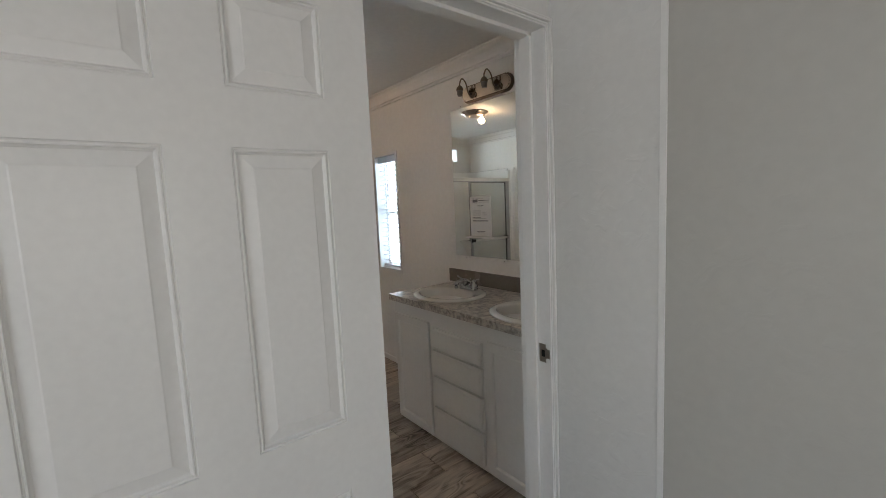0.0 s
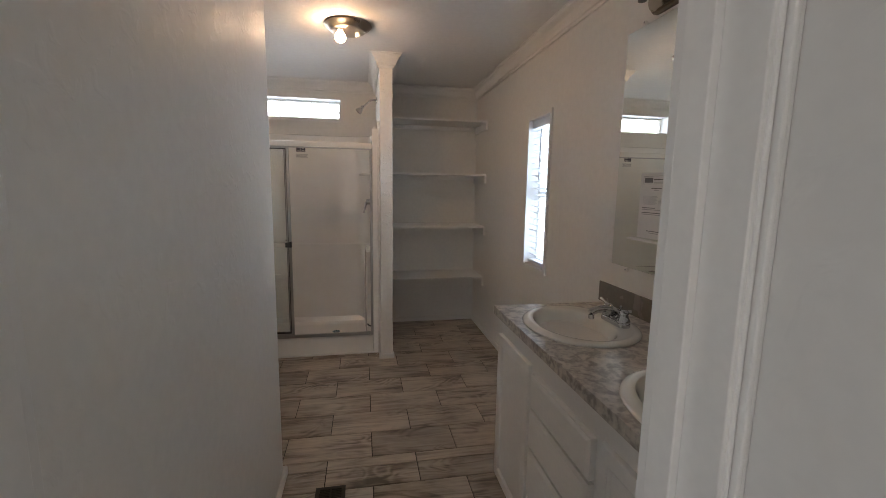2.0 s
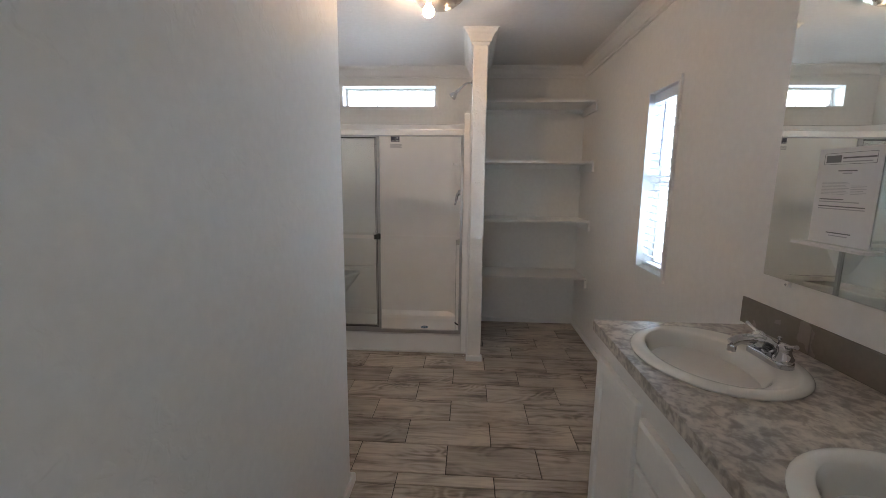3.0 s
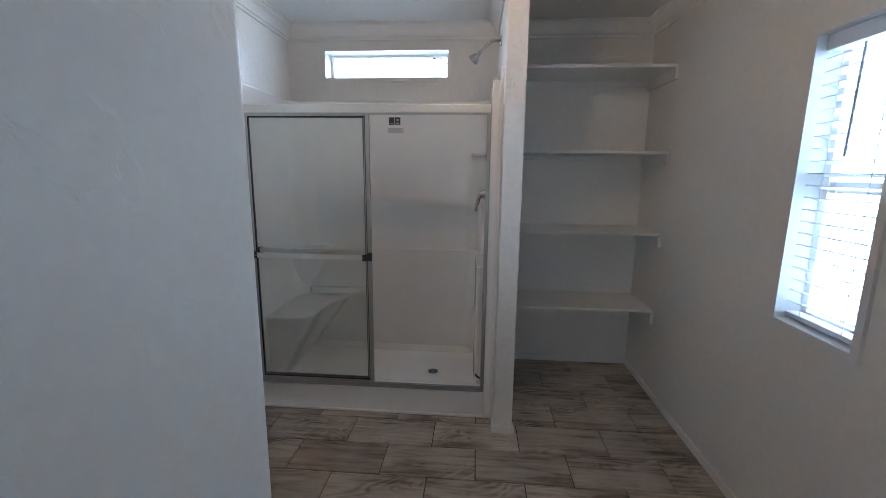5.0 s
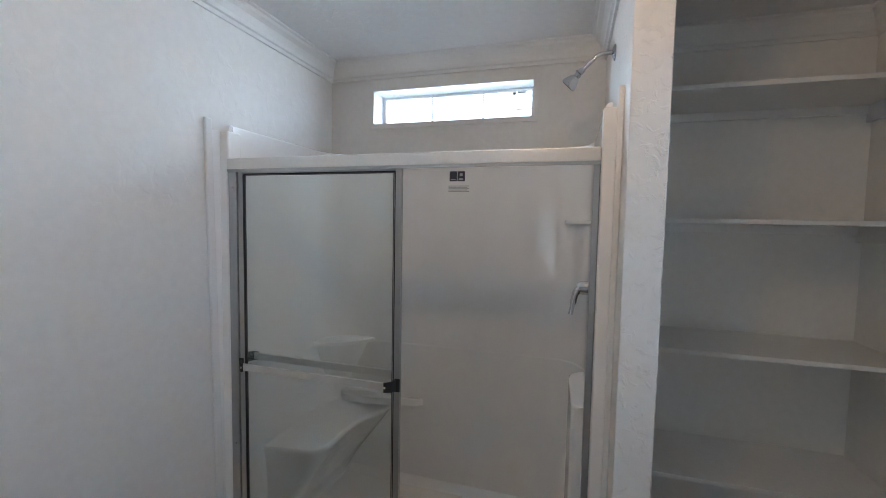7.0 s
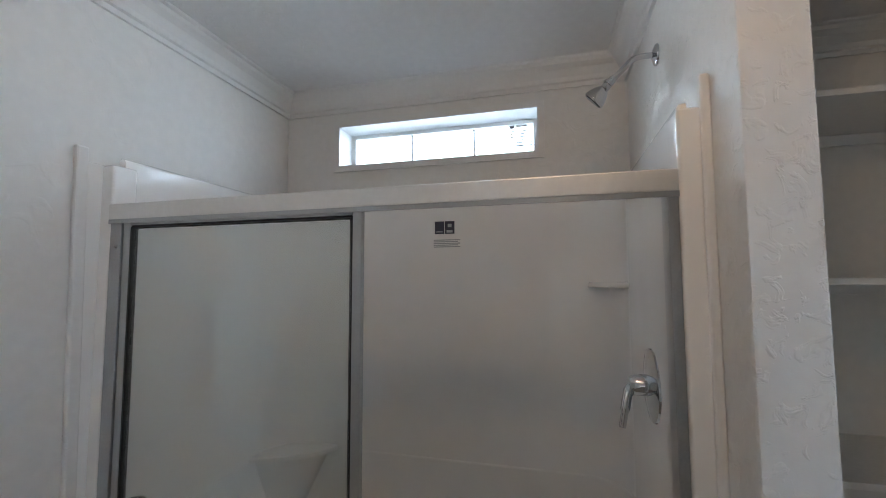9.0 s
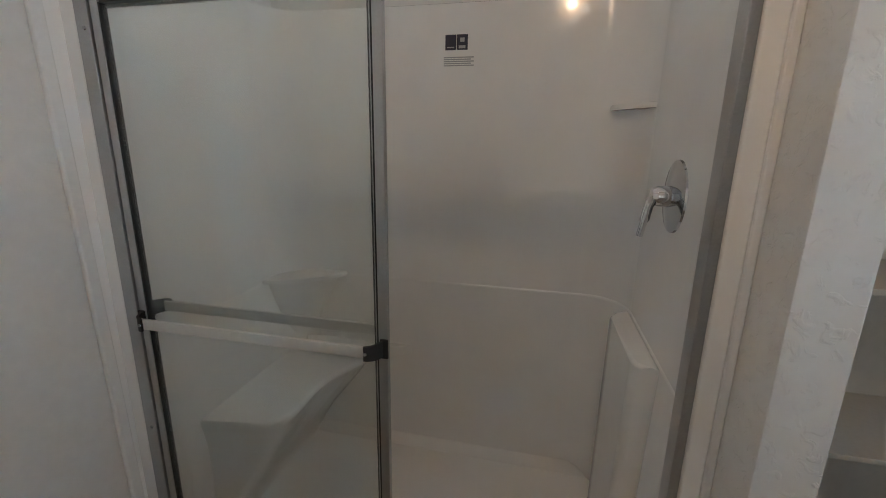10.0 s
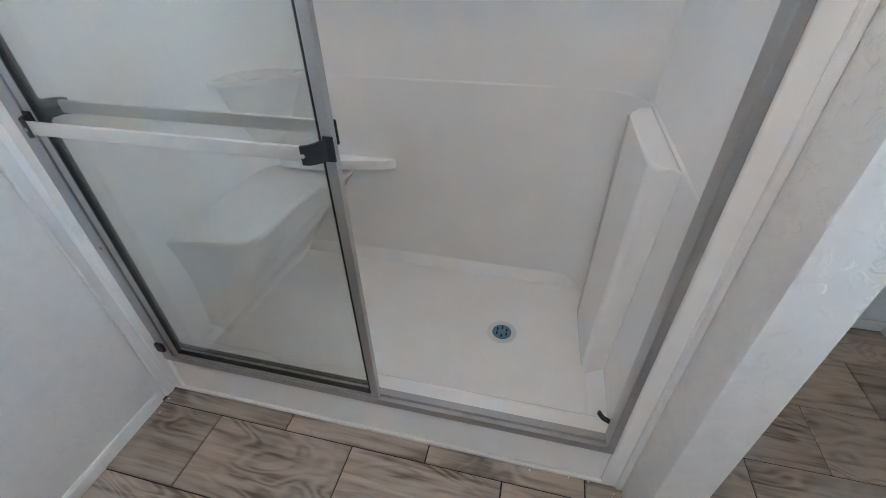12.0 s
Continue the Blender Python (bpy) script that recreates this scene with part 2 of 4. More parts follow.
mb = MIRROR.node_tree.nodes["Principled BSDF"]
mb.inputs["Base Color"].default_value, mb.inputs["Metallic"].default_value, mb.inputs["Roughness"].default_value = (0.80, 0.83, 0.80, 1), 1.0, 0.015

# ---- mesh helpers ----
ORIGIN = {}


def thing(name, loc, label, category, group="", kind="", turn=0.0):
    ob = new(name)
    ob.location, ob.rotation_euler = loc, (0, 0, turn)
    ob.empty_display_size = 0.05
    ORIGIN[ob.name] = Vector(loc) if not turn else Vector((0, 0, 0))
    return tagged(ob, label, category, group, kind)


def part(name, bm, mat, parent=None, label="", smooth=False):
    """One mesh object under a thing or a part; the bmesh is in world metres."""
    me = bpy.data.meshes.new(name)
    o = ORIGIN.get(parent.name, Vector((0, 0, 0))) if parent else Vector((0, 0, 0))
    bmesh.ops.recalc_face_normals(bm, faces=bm.faces)
    bmesh.ops.translate(bm, verts=bm.verts, vec=-o)
    bm.to_mesh(me)
    bm.free()
    me.materials.append(mat)
    if smooth:
        me.shade_smooth()
        me.set_sharp_from_angle(angle=radians(40))
    ob = new(name, me)
    if smooth:
        w = ob.modifiers.new("flat_faces", "WEIGHTED_NORMAL")
        w.keep_sharp, w.weight = True, 60
    if parent:
        ob.parent = parent
    ORIGIN[ob.name] = o
    return tagged(ob, label)


def setting(name, bm, mat, label, smooth=False, category=""):
    return tagged(part(name, bm, mat, smooth=smooth), label, category, kind="structure")


def box(x0, x1, y0, y1, z0, z1, bevel=0.0, seg=2, bm=None):
    bm = bm or bmesh.new()
    g = bmesh.ops.create_cube(bm, size=1.0)["verts"]
    bmesh.ops.scale(bm, verts=g, vec=(abs(x1 - x0), abs(y1 - y0), abs(z1 - z0)))
    bmesh.ops.translate(bm, verts=g, vec=((x0 + x1) / 2, (y0 + y1) / 2, (z0 + z1) / 2))
    if bevel:
        es = list({e for v in g for e in v.link_edges})
        bmesh.ops.bevel(bm, geom=es, offset=bevel, segments=seg, affect="EDGES", profile=0.5)
    return bm


def boxes(*rows, bevel=0.0):
    bm = bmesh.new()
    for r in rows:
        box(*r, bevel=bevel, bm=bm)
    return bm


def lathe(profile, centre, n=32, sx=1.0, sy=1.0, axis="z", bm=None):
    """Turn (radius, height) rows round an axis through centre."""
    bm = bm or bmesh.new()
    rings = []
    for r, h in profile:
        ring = []
        for i in range(n):
            a = 2 * math.pi * i / n
            u, v = r * math.cos(a) * sx, r * math.sin(a) * sy
            p = {"z": (u, v, h), "x": (h, u, v), "y": (u, h, v)}[axis]
            ring.append(bm.verts.new(Vector(centre) + Vector(p)))
        rings.append(ring)
    for a, b in zip(rings, rings[1:]):
        for i in range(n):
            bm.faces.new((a[i], a[(i + 1) % n], b[(i + 1) % n], b[i]))
    for ring, (r, h) in ((rings[0], profile[0]), (rings[-1], profile[-1])):
        if r > 1e-5:
            bm.faces.new(ring)
    bmesh.ops.remove_doubles(bm, verts=[v for ring in rings for v in ring], dist=1e-6)
    return bm


def tube(points, radius, n=12, bm=None, flat=1.0):
    """A round bar along points; radius may be a list."""
    bm = bm or bmesh.new()
    pts = [Vector(p) for p in points]
    rad = radius if isinstance(radius, (list, tuple)) else [radius] * len(pts)
    rings, up = [], None
    for i, p in enumerate(pts):
        d = (pts[min(i + 1, len(pts) - 1)] - pts[max(i - 1, 0)]).normalized()
        if up is None:
            up = d.orthogonal().normalized() if abs(d.z) > 0.9 else Vector((0, 0, 1))
        s = d.cross(up).normalized()
        up = s.cross(d).normalized()
        rings.append([bm.verts.new(p + (s * math.cos(2 * math.pi * k / n) + up * math.sin(2 * math.pi * k / n) * flat) * rad[i]) for k in range(n)])
    for a, b in zip(rings, rings[1:]):
        for k in range(n):
            bm.faces.new((a[k], a[(k + 1) % n], b[(k + 1) % n], b[k]))
    bm.faces.new(rings[0]), bm.faces.new(rings[-1])
    return bm


def arc_points(pts, steps=8):
    """A smooth curve through points (Catmull-Rom)."""
    p = [Vector(q) for q in pts]
    p = [p[0] * 2 - p[1]] + p + [p[-1] * 2 - p[-2]]
    out = []
    for i in range(1, len(p) - 2):
        for k in range(steps):
            t = k / steps
            out.append(0.5 * (2 * p[i] + (p[i + 1] - p[i - 1]) * t + (2 * p[i - 1] - 5 * p[i] + 4 * p[i + 1] - p[i + 2]) * t * t + (3 * p[i] - p[i - 1] - 3 * p[i + 1] + p[i + 2]) * t ** 3))
    return out + [p[-2]]


def sweep(path, profile, closed=False):
    """Run a moulding (out, height) along a plan line whose room side is on the left."""
    bm = bmesh.new()
    p = [Vector((x, y)) for x, y in path]
    n = len(p)
    norm = []
    for i in range(n if closed else n - 1):
        d = (p[(i + 1) % n] - p[i]).normalized()
        norm.append(Vector((-d.y, d.x)))
    rings = []
    for i in range(n):
        a = norm[i - 1] if (closed or i > 0) else norm[0]
        b = norm[i] if (closed or i < n - 1) else norm[-1]
        m = (a + b) / (1 + a.dot(b))
        rings.append([bm.verts.new((p[i].x + m.x * o, p[i].y + m.y * o, z)) for o, z in profile])
    k = len(profile)
    for i in range(n if closed else n - 1):
        a, b = rings[i], rings[(i + 1) % n]
        for j in range(k):
            bm.faces.new((a[j], b[j], b[(j + 1) % k], a[(j + 1) % k]))
    if not closed:
        bm.faces.new(rings[0]), bm.faces.new(rings[-1])
    return bm


def prism(outline, z0, z1, bevel=0.0, seg=3):
    """A plan outline raised from z0 to z1."""
    bm = bmesh.new()
    low = [bm.verts.new((x, y, z0)) for x, y in outline]
    top = [bm.verts.new((x, y, z1)) for x, y in outline]
    n = len(outline)
    bm.faces.new(low[::-1])
    f = bm.faces.new(top)
    for i in range(n):
        bm.faces.new((low[i], low[(i + 1) % n], top[(i + 1) % n], top[i]))
    if bevel:
        bmesh.ops.bevel(bm, geom=list(f.edges), offset=bevel, segments=seg, affect="EDGES", profile=0.5)
    return bm


# ---- walls, floor, ceiling ----
Z0 = -0.05
WX0, WX1, WZ0, WZ1 = -2.928, -2.578, 0.885, 1.91       # bathroom window
SY0, SY1, SZ0, SZ1 = 1.537, 2.430, 2.078, 2.268        # shower window
setting("floor", box(XB, (XD0 + XD1) / 2, YL - 0.10, YR, -0.05, -0.006), GROUT, "dark grout bed under wood-look floor tiles", category="floor")
setting("floor_bedroom", box((XD0 + XD1) / 2, BX1, BY0, BY1, -0.05, 0.004), CARPET, "beige carpeted bedroom floor", category="floor")
setting("ceiling", box(XB - 0.12, BX1 + 0.12, BY0 - 0.12, YR + 0.12, H, H + 0.12), CEIL, "white painted flat ceiling", category="ceiling")
setting("wall_right", boxes((XB - 0.12, WX0, YR, YR + 0.12, Z0, H), (WX1, XD0 - 0.0, YR, YR + 0.12, Z0, H), (WX0, WX1, YR, YR + 0.12, Z0, WZ0), (WX0, WX1, YR, YR + 0.12, WZ1, H)), WALL, "white textured exterior wall with a narrow window", category="wall")
setting("wall_back", boxes((XB - 0.12, XB, YL - 0.12, SY0, Z0, H), (XB - 0.12, XB, SY1, YR, Z0, H), (XB - 0.12, XB, SY0, SY1, Z0, SZ0), (XB - 0.12, XB, SY0, SY1, SZ1, H)), WALL, "white textured end wall with a slit window", category="wall")
setting("wall_left", box(XB, XC - 0.0, YL - 0.12, YL, Z0, H), WALL, "white textured wall beside the toilet", category="wall")
setting("wall_return", box(XC, XC + 0.11, YL - 0.12, 2.12, Z0, H), WALL, "white wall closing the toilet alcove", category="wall")


def bullnose_wall():
    bm = box(XC, XD0, 2.12, YC, Z0, H)
    es = [e for e in bm.edges if abs(e.verts[0].co.z - e.verts[1].co.z) > 1 and e.verts[0].co.x < XC + 0.01]
    bmesh.ops.bevel(bm, geom=es, offset=0.045, segments=6, affect="EDGES", profile=0.5)
    return bm


setting("wall_entry", bullnose_wall(), WALL_ENTRY, "white textured wall end with a rounded corner", True, "wall")


def partition_wall():
    bm = box(XB, XP, YP0, YP1, Z0, H)
    es = [e for e in bm.edges if abs(e.verts[0].co.z - e.verts[1].co.z) > 1 and e.verts[0].co.x > XP - 0.01]
    bmesh.ops.bevel(bm, geom=es, offset=0.006, segments=2, affect="EDGES", profile=0.5)
    return bm


setting("wall_partition", partition_wall(), PARTITION, "white trowelled partition between shower and shelves", True, "wall")
setting("wall_door", boxes((XD0, XD1, BY0, JL - 0.02, Z0, H), (XD0, XD1, JR + 0.02, YR, Z0, H), (XD0, XD1, JL - 0.02, JR + 0.02, HEAD + 0.02, H)), WALL_BED, "white wall with the doorway to the bathroom", category="wall")
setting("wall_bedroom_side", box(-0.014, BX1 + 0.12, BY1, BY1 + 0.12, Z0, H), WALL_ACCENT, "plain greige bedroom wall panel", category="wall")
# the far opening and the wide side one are added for the fill lamps
setting("wall_bedroom_far", boxes((XD0, 0.5, BY0 - 0.12, BY0, Z0, H), (2.1, BX1 + 0.12, BY0 - 0.12, BY0, Z0, H), (0.5, 2.1, BY0 - 0.12, BY0, Z0, 0.8), (0.5, 2.1, BY0 - 0.12, BY0, 2.0, H)), WALL_BED, "plain unseen bedroom wall with openings that let light in", category="wall")
setting("wall_bedroom_window", boxes((BX1, BX1 + 0.12, BY0, 1.0, Z0, H), (BX1, BX1 + 0.12, 2.0, 2.145, Z0, H), (BX1, BX1 + 0.12, 1.0, 2.0, Z0, 0.8), (BX1, BX1 + 0.12, 1.0, 2.0, 2.0, H), (BX1, BX1 + 0.12, 2.520, BY1, Z0, H), (BX1, BX1 + 0.12, 2.145, 2.520, Z0, 0.62), (BX1, BX1 + 0.12, 2.145, 2.520, 1.68, H)), WALL_BED, "plain unseen bedroom wall with openings that let light in", category="wall")
setting("wall_closet", box(XD1 + 0.001, -0.014, BY1, BY1 + 0.12, Z0, H), WALL_BED, "white bedroom wall panel beside the doorway", category="wall")
setting("wall_batten", box(-0.024, -0.004, BY1 - 0.005, BY1, 0, H, 0.002), TRIM, "white batten over a wall panel joint", category="trim")
setting("ground", box(-60, 60, -60, 60, -0.75, -0.55), GROUND, "dry gravel yard outside the house", category="ground")

ROOM = [(XD0, YR), (XB, YR), (XB, YP1), (XP, YP1), (XP, YP0), (XB, YP0), (XB, YL), (XC, YL), (XC, YC), (XD0, YC)]
CROWN = [(-0.004, 2.33), (0.010, 2.33), (0.013, 2.345), (0.022, 2.349), (0.026, 2.365), (0.040, 2.392), (0.056, 2.408), (0.060, 2.420), (0.070, 2.424), (0.074, H + 0.004), (-0.004, H + 0.004)]
setting("crown_moulding", sweep(ROOM, CROWN, True), TRIM, "white stepped crown moulding", category="trim")
BASE = [(-0.003, -0.004), (0.012, -0.004), (0.012, 0.036), (0.008, 0.044), (-0.003, 0.044)]
for line in ([(-1.80, YR), (XB, YR), (XB, YP1)], [(XP - 0.03, YP1), (XP, YP1), (XP, YP0), (XP - 0.06, YP0)], [(-3.50, YL), (XC, YL), (XC, YC), (XD0 - 0.02, YC)]):
    setting("baseboard", sweep(line, BASE), TRIM, "low white baseboard strip", category="trim")


# ---- door ----
def door_frame():
    t = thing("door_frame", ((XD0 + XD1) / 2, JL, 0), "white painted door frame with narrow casing", "door frame", kind="structure")
    part("jamb", box(XD0 - 0.004, XD1 + 0.006, JL - 0.02, JL, 0, HEAD, 0.002), TRIM, t)
    part("jamb", box(XD0 - 0.004, XD1 + 0.006, JR, JR + 0.02, 0, HEAD, 0.002), TRIM, t)
    part("jamb", box(XD0 - 0.004, XD1 + 0.006, JL - 0.02, JR + 0.02, HEAD, HEAD + 0.02, 0.002), TRIM, t)
    part("door_stop", box(XD0 + 0.028, XD0 + 0.076, JR - 0.013, JR, 0, HEAD, 0.002), TRIM, t)
    part("door_stop", box(XD0 + 0.028, XD0 + 0.076, JL, JL + 0.013, 0, HEAD, 0.002), TRIM, t)
    part("door_stop", box(XD0 + 0.028, XD0 + 0.076, JL, JR, HEAD - 0.013, HEAD, 0.002), TRIM, t)
    for x0, o in ((XD1, 1), (XD0, -1)):
        def slab(a, b, z0, z1, d, bevel=0.002):
            return box(min(x0, x0 + o * d), max(x0, x0 + o * d), a, b, z0, z1, bevel)
        for yj, k in ((JR, 1), (JL, -1)):   # a flat back with three raised ribs of different height
            top = HEAD + 0.006
            part("casing", slab(*sorted((yj + k * 0.005, yj + k * 0.0305)), 0, top, 0.006), TRIM, t)
            for a, b, d in ((0.006, 0.012, 0.010), (0.0145, 0.0215, 0.017), (0.024, 0.0305, 0.013)):
                part("casing_bead", slab(*sorted((yj + k * a, yj + k * b)), 0, HEAD + a, d), TRIM, t)
        part("casing", slab(JL - 0.0305, JR + 0.0305, HEAD + 0.0062, HEAD + 0.0305, 0.0062), TRIM, t)
        for a, b, d in ((0.006, 0.012, 0.010), (0.0145, 0.0215, 0.017), (0.024, 0.0305, 0.013)):
            part("casing_bead", slab(JL - b, JR + b, HEAD + a, HEAD + b, d), TRIM, t)
    bm = box(XD1 - 0.045, XD1 + 0.002, JR - 0.0025, JR + 0.001, 0.855, 0.925)
    es = [e for e in bm.edges if abs(e.verts[0].co.y - e.verts[1].co.y) > 0.002 and e.verts[0].co.x > XD1 - 0.01]
    bmesh.ops.bevel(bm, geom=es, offset=0.018, segments=5, affect="EDGES")
    s = part("strike_plate", bm, NICKEL, t, "brushed nickel strike plate")
    part("latch_hole", box(XD1 - 0.034, XD1 - 0.020, JR - 0.0032, JR, 0.876, 0.902), DARK, s)


def door_leaf():
    y1, y0 = 2.312, 1.555
    x0, x1 = XD1 + 0.024, -0.338
    t = thing("door_1", (x0, y1, 0), "white six-panel door folded back flat against the wall", "door", kind="structure")
    bm = bmesh.new()
    ys = [y0, 1.668, 1.900, 2.010, 2.205, y1]
    zs = [0.02, 0.20, 0.80, 0.965, 1.585, 1.695, 1.885, 2.02]
    grid = [[bm.verts.new((x1, y, z)) for z in zs] for y in ys]
    cells = []
    for i in range(len(ys) - 1):
        for j in range(len(zs) - 1):
            f = bm.faces.new((grid[i][j], grid[i + 1][j], grid[i + 1][j + 1], grid[i][j + 1]))
            if i in (1, 3) and j in (1, 3, 5):
                cells.append(f)
    bmesh.ops.recalc_face_normals(bm, faces=bm.faces)
    if bm.faces[0].normal.x < 0:
        bmesh.ops.reverse_faces(bm, faces=bm.faces)
    for thick, depth in ((0.0025, -0.0035), (0.003, 0.0), (0.0025, 0.0025), (0.003, 0.0), (0.0025, -0.004), (0.005, -0.0035), (0.034, 0.0055), (0.004, 0.0012)):
        bmesh.ops.inset_individual(bm, faces=cells, thickness=thick, depth=depth)
    edge = [e for e in bm.edges if e.is_boundary]
    r = bmesh.ops.extrude_edge_only(bm, edges=edge)
    bmesh.ops.translate(bm, verts=[v for v in r["geom"] if isinstance(v, bmesh.types.BMVert)], vec=(x0 - x1, 0, 0))
    bmesh.ops.holes_fill(bm, edges=[e for e in bm.edges if e.is_boundary], sides=0)
    part("leaf", bm, DOORPAINT, t)


door_frame()
door_leaf()


# ---- windows ----
# added out of view: shapes the end window's reflected streaks in the stall
def streak_mask():
    t = thing("streak_mask", (BX1 + 0.03, 2.35, 0.63), "unseen white mask that narrows the bedroom window to strips of light", "blind")
    part("mask_sheet", box(BX1 + 0.030, BX1 + 0.034, 2.205, 2.502, 0.64, 1.64), WALL_BED, t)
    part("mask_top", box(BX1 + 0.015, BX1 + 0.055, 2.150, 2.515, 1.64, 1.678, 0.008), TRIM, t)
    part("mask_foot", box(BX1 + 0.026, BX1 + 0.038, 2.205, 2.502, 0.622, 0.64, 0.003), TRIM, t)
    for z in (0.86, 1.08, 1.30, 1.47):
        part("mask_bar", box(BX1 + 0.026, BX1 + 0.038, 2.150, 2.204, z, z + 0.018), TRIM, t)


streak_mask()


def bathroom_window():
    y0, y1 = YR - 0.012, YR + 0.12
    t = thing("window_1", ((WX0 + WX1) / 2, YR, WZ0), "narrow white vinyl window in a boxed reveal", "window", kind="structure")
    w = 0.022
    part("casing", boxes((WX0 - w, WX0, y0, YR, WZ0 - w, WZ1 + w), (WX1, WX1 + w, y0, YR, WZ0 - w, WZ1 + w), (WX0, WX1, y0, YR, WZ1, WZ1 + w), (WX0, WX1, y0, YR, WZ0 - w, WZ0)), TRIM, t)
    part("reveal", boxes((WX0, WX0 + 0.006, y0, y1, WZ0, WZ1), (WX1 - 0.006, WX1, y0, y1, WZ0, WZ1), (WX0 + 0.006, WX1 - 0.006, y0, y1, WZ1 - 0.006, WZ1)), VINYL, t)
    part("window_sill", box(WX0 + 0.006, WX1 - 0.006, y0, y1, WZ0, WZ0 + 0.008), VINYL, t)
    f0, f1 = YR + 0.08, YR + 0.118
    a, b, c, d = WX0 + 0.007, WX1 - 0.007, WZ0 + 0.009, WZ1 - 0.007
    fr = part("window_frame", boxes((a, a + 0.03, f0, f1, c, d), (b - 0.03, b, f0, f1, c, d), (a + 0.03, b - 0.03, f0, f1, c, c + 0.035), (a + 0.03, b - 0.03, f0, f1, d - 0.03, d), (a + 0.03, b - 0.03, f0 + 0.004, f1, 1.37, 1.41)), VINYL, t)
    for z0, z1 in ((c + 0.035, 1.37), (1.41, d - 0.03)):
        p = part("pane", box(a + 0.03, b - 0.03, f0 + 0.018, f0 + 0.022, z0, z1), PANE, t)
        p.visible_shadow = False


def blind():
    x0, x1 = WX0 + 0.014, WX1 - 0.014
    yc = YR + 0.045
    t = thing("window_blind", ((x0 + x1) / 2, yc, WZ0 + 0.03), "white two-inch slat blind, lowered with slats open", "blind")
    part("headrail", box(x0, x1, yc - 0.03, yc + 0.028, WZ1 - 0.062, WZ1 - 0.008, 0.004), SLAT, t)
    part("bottom_rail", box(x0, x1, yc - 0.025, yc + 0.025, WZ0 + 0.02, WZ0 + 0.038, 0.003), SLAT, t)
    z = WZ0 + 0.075
    me = None
    while z < WZ1 - 0.075:
        if me is None:
            bm = bmesh.new()
            for s in range(5):
                u0, u1 = -0.024 + s * 0.0096, -0.024 + (s + 1) * 0.0096
                h = lambda u: 0.004 * (1 - (u / 0.024) ** 2) - u * 0.24
                vs = [bm.verts.new(v) for v in ((x0 - WX0, u0, h(u0)), (x1 - WX0, u0, h(u0)), (x1 - WX0, u1, h(u1)), (x0 - WX0, u1, h(u1)))]
                bm.faces.new(vs)
            bmesh.ops.remove_doubles(bm, verts=bm.verts, dist=1e-5)
            bm.normal_update()
            bmesh.ops.solidify(bm, geom=bm.faces[:], thickness=0.0025)
            me = bpy.data.meshes.new("slat")
            bm.to_mesh(me)
            bm.free()
            me.materials.append(SLAT)
        s = new("slat", me)
        s.parent = t
        s.location = Vector((WX0, yc, z)) - ORIGIN[t.name]
        z += 0.043
    for x in (x0 + 0.07, x1 - 0.07):
        for y in (yc - 0.024, yc + 0.024):
            part("cord", box(x - 0.001, x + 0.001, y - 0.001, y + 0.001, WZ0 + 0.03, WZ1 - 0.06), SLAT, t)
    part("tilt_wand", tube([(x0 + 0.17, yc - 0.04, WZ1 - 0.075), (x0 + 0.165, yc - 0.042, WZ1 - 0.42)], 0.004, 8), material("clear_grey_wand", (0.35, 0.37, 0.40), 0.2), t, "grey tilt wand", True)


def shower_window():
    x0, x1 = XB + 0.010, XB - 0.155
    t = thing("window_2", (XB, (SY0 + SY1) / 2, SZ0), "white slit window high above the shower", "window", kind="structure")
    w = 0.022
    part("casing", boxes((XB, x0, SY0 - w, SY0, SZ0 - w, SZ1 + w), (XB, x0, SY1, SY1 + w, SZ0 - w, SZ1 + w), (XB, x0, SY0, SY1, SZ1, SZ1 + w), (XB, x0, SY0, SY1, SZ0 - w, SZ0)), TRIM, t)
    part("reveal", boxes((x1, x0, SY0, SY0 + 0.006, SZ0, SZ1), (x1, x0, SY1 - 0.006, SY1, SZ0, SZ1), (x1, x0, SY0 + 0.006, SY1 - 0.006, SZ1 - 0.006, SZ1)), VINYL, t)
    part("window_sill", box(x1, x0, SY0 + 0.006, SY1 - 0.006, SZ0, SZ0 + 0.006), VINYL, t)
    a, b, c, d = SY0 + 0.007, SY1 - 0.007, SZ0 + 0.007, SZ1 - 0.007
    f0, f1 = XB - 0.153, XB - 0.115
    part("window_frame", boxes((f0, f1, a, a + 0.020, c, d), (f0, f1, b - 0.020, b, c, d), (f0, f1, a + 0.020, b - 0.020, c, c + 0.014), (f0, f1, a + 0.020, b - 0.020, d - 0.016, d)), VINYL, t)
    for y in (1.845, 2.14):
        part("muntin", box(f0 + 0.012, f0 + 0.024, y - 0.004, y + 0.004, c + 0.014, d - 0.016), VINYL, t)
    p = part("pane", box(f0 + 0.016, f0 + 0.020, a + 0.020, b - 0.020, c + 0.014, d - 0.016), PANE, t)
    p.visible_shadow = False
    st = part("glass_label", box(f0 + 0.026, f0 + 0.0265, 2.300, 2.400, 2.150, 2.156), INK, t, "printed label on the glass")
    for k in range(5):
        part("print_line", box(f0 + 0.026, f0 + 0.0265, 2.300, 2.400 - 0.012 * (k % 3), 2.164 + k * 0.013, 2.169 + k * 0.013), PALE_INK, st)
    part("print_mark", box(f0 + 0.026, f0 + 0.0265, 2.300, 2.322, 2.230, 2.248), INK, st)
    part("print_mark", box(f0 + 0.026, f0 + 0.0265, 2.330, 2.375, 2.236, 2.246), PALE_INK, st)


bathroom_window()
blind()
shower_window()


# ---- shower ----
XS = -3.567                      # curb face
